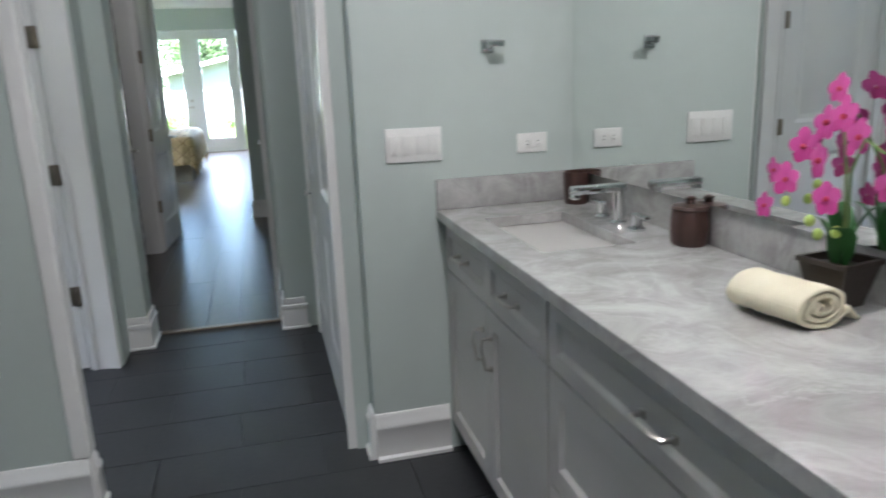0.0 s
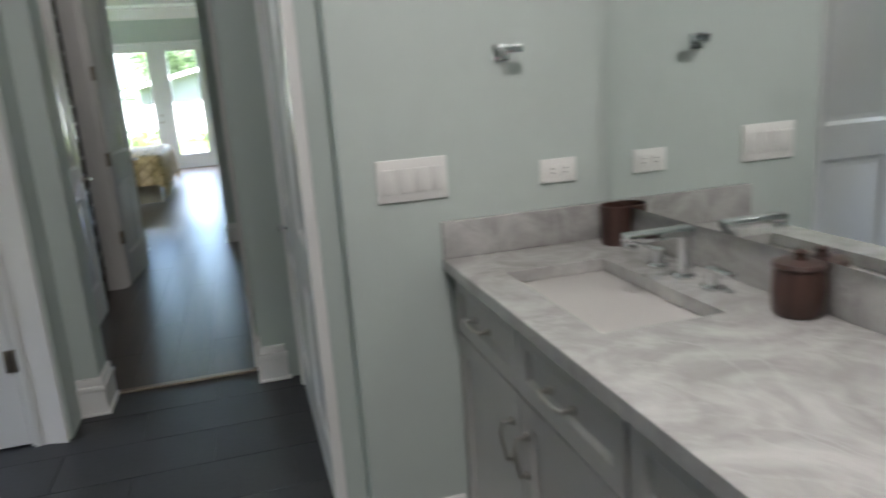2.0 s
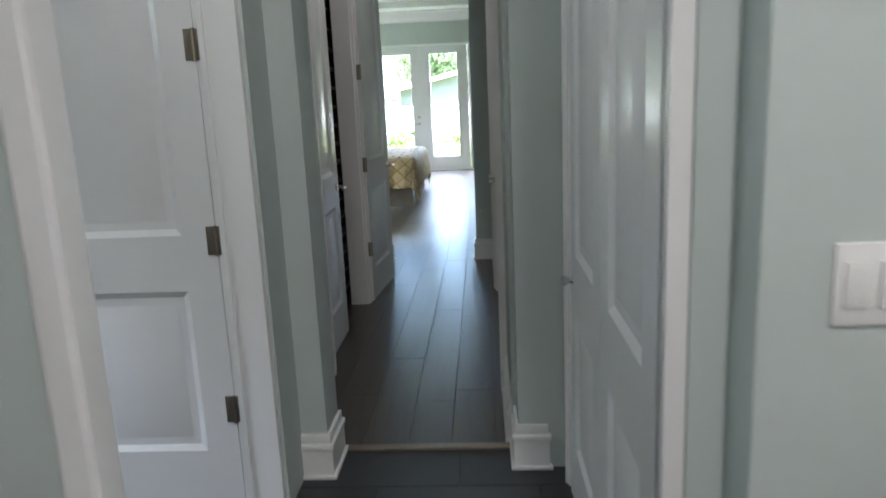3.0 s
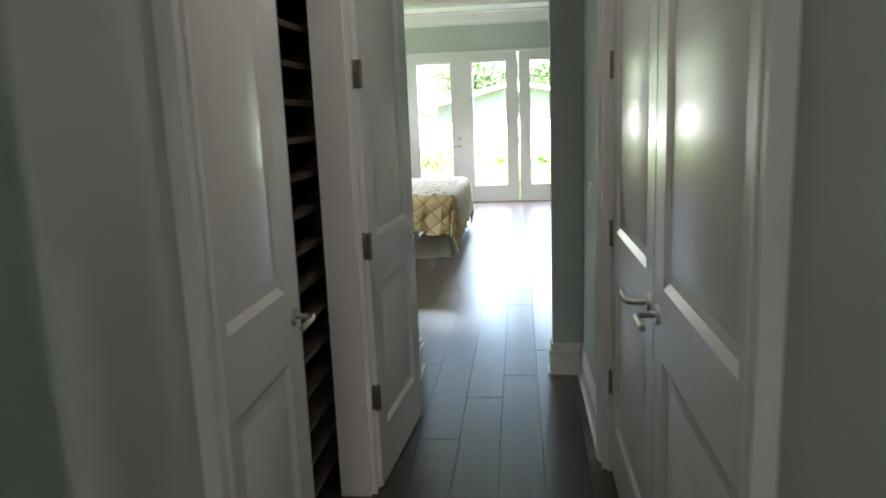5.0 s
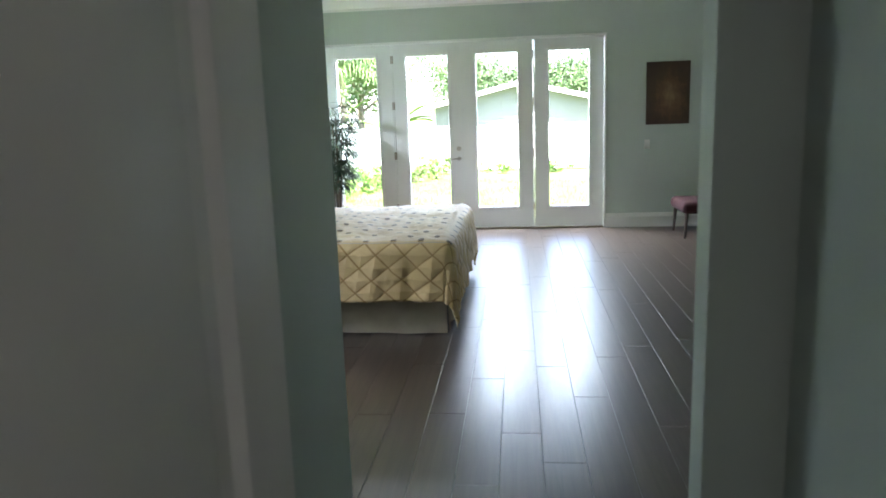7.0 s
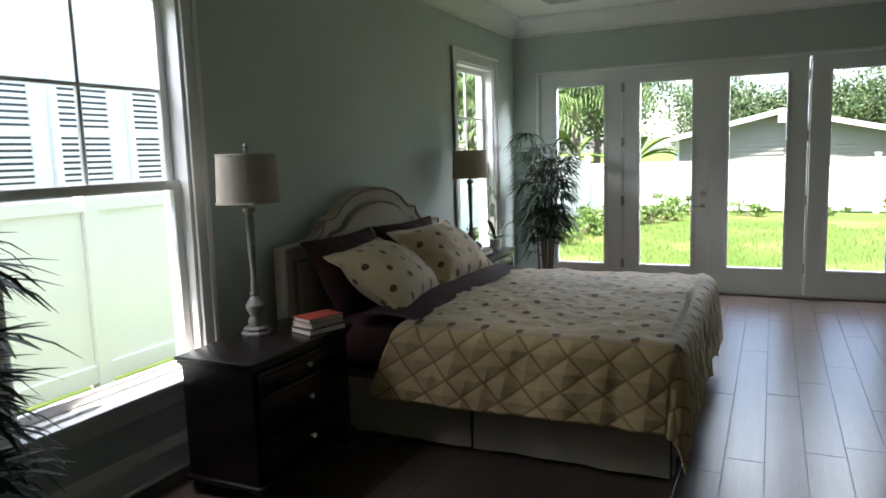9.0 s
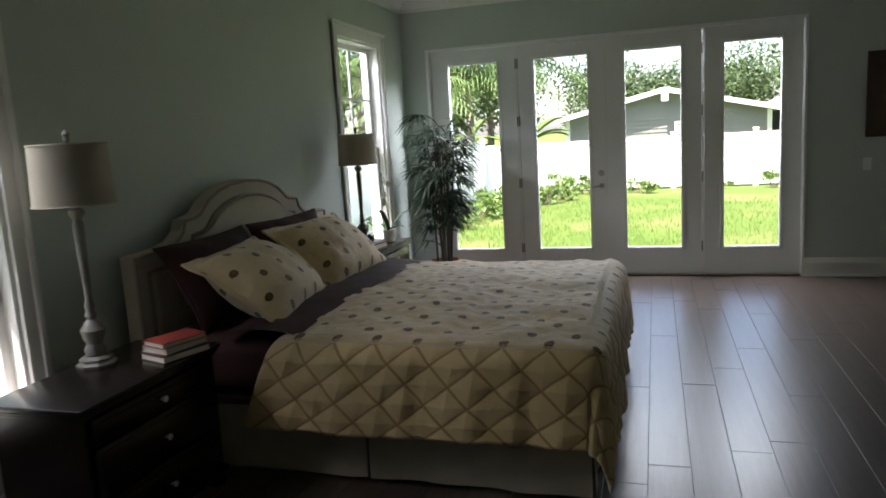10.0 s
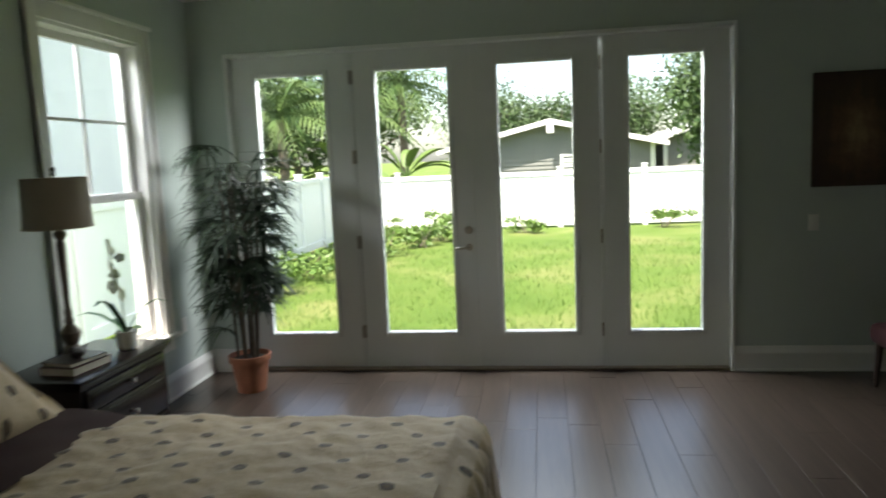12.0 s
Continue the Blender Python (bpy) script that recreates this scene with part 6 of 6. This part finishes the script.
def neighbour(x, y, w, d, eave, ridge, label, win):
    """A low gabled house with lap siding: its gable faces the lawn."""
    root = thing("neighbour_house", label, "house", pose(x, y, GZ - 0.02), "neighbour houses")
    h = w / 2
    bm = bmesh.new()
    bx(bm, -h + 0.05, h - 0.05, 0.03, d, 0, eave)
    a = [bm.verts.new(p) for p in ((-h + 0.05, 0.03, eave), (h - 0.05, 0.03, eave), (0, 0.03, ridge))]
    b = [bm.verts.new(p) for p in ((-h + 0.05, d, eave), (h - 0.05, d, eave), (0, d, ridge))]
    bm.faces.new(a)
    bm.faces.new(b)
    wallp = part("wall", bm, M_SIDING, root, "grey lap-sided wall", None)
    step = 0.17
    z = 0.0
    while z < ridge - 0.1:
        half = h - 0.02 if z + step <= eave else (ridge - z - step * 0.5) / (ridge - eave) * h
        if half > 0.1:
            bm = bmesh.new()
            v = [bm.verts.new(p) for p in ((-half, -0.022, z), (half, -0.022, z), (half, 0.03, z), (-half, 0.03, z), (-half, 0.008, z + step), (half, 0.008, z + step))]
            for q in ((0, 1, 5, 4), (0, 3, 2, 1)):
                bm.faces.new([v[i] for i in q])
            part("siding_board", bm, M_SIDING, wallp, "", None)
        z += step
    over, t = 0.5, 0.13
    for s in (-1, 1):
        bm = bmesh.new()
        e = Vector((s * (h + over), 0, eave - over * (ridge - eave) / h))
        r = Vector((0, 0, ridge))
        loop = [e, r, r + Vector((0, 0, t)), e + Vector((0, 0, t))]
        f = [bm.verts.new(p + Vector((0, -0.5, 0))) for p in loop]
        g = [bm.verts.new(p + Vector((0, d, 0))) for p in loop]
        for i in range(4):
            bm.faces.new((f[i], f[(i + 1) % 4], g[(i + 1) % 4], g[i]))
        bm.faces.new(f)
        bm.faces.new(list(reversed(g)))
        roof = part("roof", bm, M_ROOF, root, "pale shingled roof slope", None)
        bm = bmesh.new()
        loop = [e + Vector((0, 0, -0.05)), r + Vector((0, 0, -0.05)), r + Vector((0, 0, t + 0.02)), e + Vector((0, 0, t + 0.02))]
        f = [bm.verts.new(p + Vector((0, -0.54, 0))) for p in loop]
        g = [bm.verts.new(p + Vector((0, -0.505, 0))) for p in loop]
        for i in range(4):
            bm.faces.new((f[i], f[(i + 1) % 4], g[(i + 1) % 4], g[i]))
        bm.faces.new(f)
        part("barge_board", bm, M_STUCCO, roof, "white barge board", None)
    part("gable_bracket", box(-0.14, 0.14, -0.60, -0.50, ridge - 0.42, ridge + 0.02), M_STUCCO, root)
    for s in (-1, 1):
        part("corner_post", box(s * (h - 0.05) - 0.09, s * (h - 0.05) + 0.09, -0.04, 0.06, 0, eave), M_STUCCO, root)
    for wx, wz, ww, wh in win:
        wd = part("window", box(wx - ww / 2, wx + ww / 2, -0.05, 0.0, wz - wh / 2, wz + wh / 2), M_DARKGLASS, root, "dark window with white trim")
        bm = bmesh.new()
        for p, q, u, v in ((-ww / 2 - 0.10, ww / 2 + 0.10, wh / 2, wh / 2 + 0.10), (-ww / 2 - 0.10, ww / 2 + 0.10, -wh / 2 - 0.10, -wh / 2), (-ww / 2 - 0.10, -ww / 2, -wh / 2, wh / 2), (ww / 2, ww / 2 + 0.10, -wh / 2, wh / 2)):
            bx(bm, wx + p, wx + q, -0.08, -0.01, wz + u, wz + v)
        part("window_frame", bm, M_STUCCO, wd)
        bm = bmesh.new()
        for k in range(1, 5):
            bx(bm, wx - ww / 2, wx + ww / 2, -0.065, -0.045, wz - wh / 2 + k * wh / 5 - 0.03, wz - wh / 2 + k * wh / 5 + 0.03)
        part("blind", bm, M_STUCCO, wd)
    return root


neighbour(0.45, 36.0, 8.2, 9.0, 2.1, 3.05, "grey lap-sided neighbour house with white gable trim", [(0.85, 1.42, 0.72, 0.5)])
neighbour(8.6, 40.0, 6.0, 8.0, 2.3, 3.3, "grey neighbour house behind a garden tree", [(-0.9, 1.7, 0.9, 0.8)])

# white house beyond the side fence
side = thing("side_house", "white stucco neighbour house beyond the side fence", "house", pose(-8.2, 0, GZ - 0.02))
part("wall", box(-6.0, 0.0, -6.0, 20.3, 0, 5.6), M_STUCCO, side)
part("roof", extrude_profile([(0.5, 5.4), (0.5, 5.6), (-3.0, 7.2), (-6.5, 5.6), (-6.5, 5.4)], -6.5, 20.8), M_ROOF, side)
for wy in (8.1, 9.3, 10.46, 11.65):
    wd = part("window", box(0.0, 0.03, wy - 0.38, wy + 0.38, 1.55, 2.85), M_DARKGLASS, side, "dark window with white blinds")
    bm = bmesh.new()
    for k in range(16):
        bx(bm, 0.035, 0.05, wy - 0.38, wy + 0.38, 1.58 + k * 0.079, 1.625 + k * 0.079)
    part("blind", bm, M_STUCCO, wd, "white slatted blind")
    bm = bmesh.new()
    for p, q, u, v in ((-0.48, 0.48, 2.85, 2.95), (-0.48, 0.48, 1.45, 1.55), (-0.48, -0.38, 1.55, 2.85), (0.38, 0.48, 1.55, 2.85), (-0.38, 0.38, 2.17, 2.23)):
        bx(bm, 0.0, 0.06, wy + p, wy + q, u, v)
    part("window_frame", bm, M_STUCCO, wd)

# unseen roof slab and outer walls, added to close the house against daylight
structure("roof_light_block", box(-3.1, 4.1, -6.4, 12.2, 3.45, 3.6), M_ROOF, "unseen flat slab added to keep daylight off the rooms")
for nm, b in (("wall_light_block_a", (-1.65, -1.56, 0.3, 3.78)), ("wall_light_block_b", (1.62, 1.72, 0.3, 3.78)), ("wall_light_block_c", (-2.75, -1.56, 3.70, 3.779))):
    structure(nm, box(*b, 0, 3.45), M_STUCCO, "unseen plain wall added to keep daylight out")

# ---- floor pieces ----
PW = 0.187
floor = tagged(new("floor"), "brown grey hardwood plank floor", "", "", "structure")
prng = random.Random(9)
plank_me = mesh_from(box(-PW / 2 + 0.0008, PW / 2 - 0.0008, 0.0008, 0.9992, -0.012, 0.0, 0.0011), "plank")
plank_me.materials.append(M_PLANK)
x = BX0 - 0.05
while x < BX1 + 0.1:
    in_hall = -0.35 < x + PW / 2 < 1.05
    y = (0.30 if in_hall else 3.76) - prng.uniform(0, 0.9)
    first = True
    while y < 11.8:
        L = prng.choice((1.2, 1.5, 1.8, 2.1))
        y0, y1 = max(y, 0.30 if in_hall else 3.76), min(y + L, 11.80)
        if y1 - y0 > 0.05:
            ob = new("plank", plank_me)
            ob.parent = floor
            ob.location, ob.scale = (x + PW / 2, y0, prng.uniform(-0.0004, 0.0004)), (1, y1 - y0, 1)
        y += L
    x += PW
tiles = tagged(new("floor_tiles"), "charcoal grey bathroom floor tiles", "", "", "structure")
tile_me = mesh_from(box(0.0015, 0.5985, 0.0015, 0.2985, -0.008, 0.0, 0.0012), "tile")
tile_me.materials.append(M_TILE)
for j in range(21):
    for i in range(9):
        ob = new("tile", tile_me)
        ob.parent = tiles
        ob.location = (-3.0 + i * 0.6 - (0.3 if j % 2 else 0), -5.98 + j * 0.3 - 0.02, prng.uniform(-0.0004, 0.0004))
walltile = tagged(new("wall_tiles"), "cream marble wall tiles around the tub", "", "", "structure")
wt_me = mesh_from(box(0, 0.012, 0.0015, 0.5985, 0.0015, 0.2985, 0.0015), "wall_tile")
wt_me.materials.append(M_WALLTILE)
for k in range(9):
    for j in range(6):
        y = -3.6 + j * 0.6
        z = 0.0 + k * 0.3
        if z > 1.7 and y > -1.9:
            continue
        ob = new("wall_tile", wt_me)
        ob.parent = walltile
        ob.location = (-2.849, y + (0.0), z)
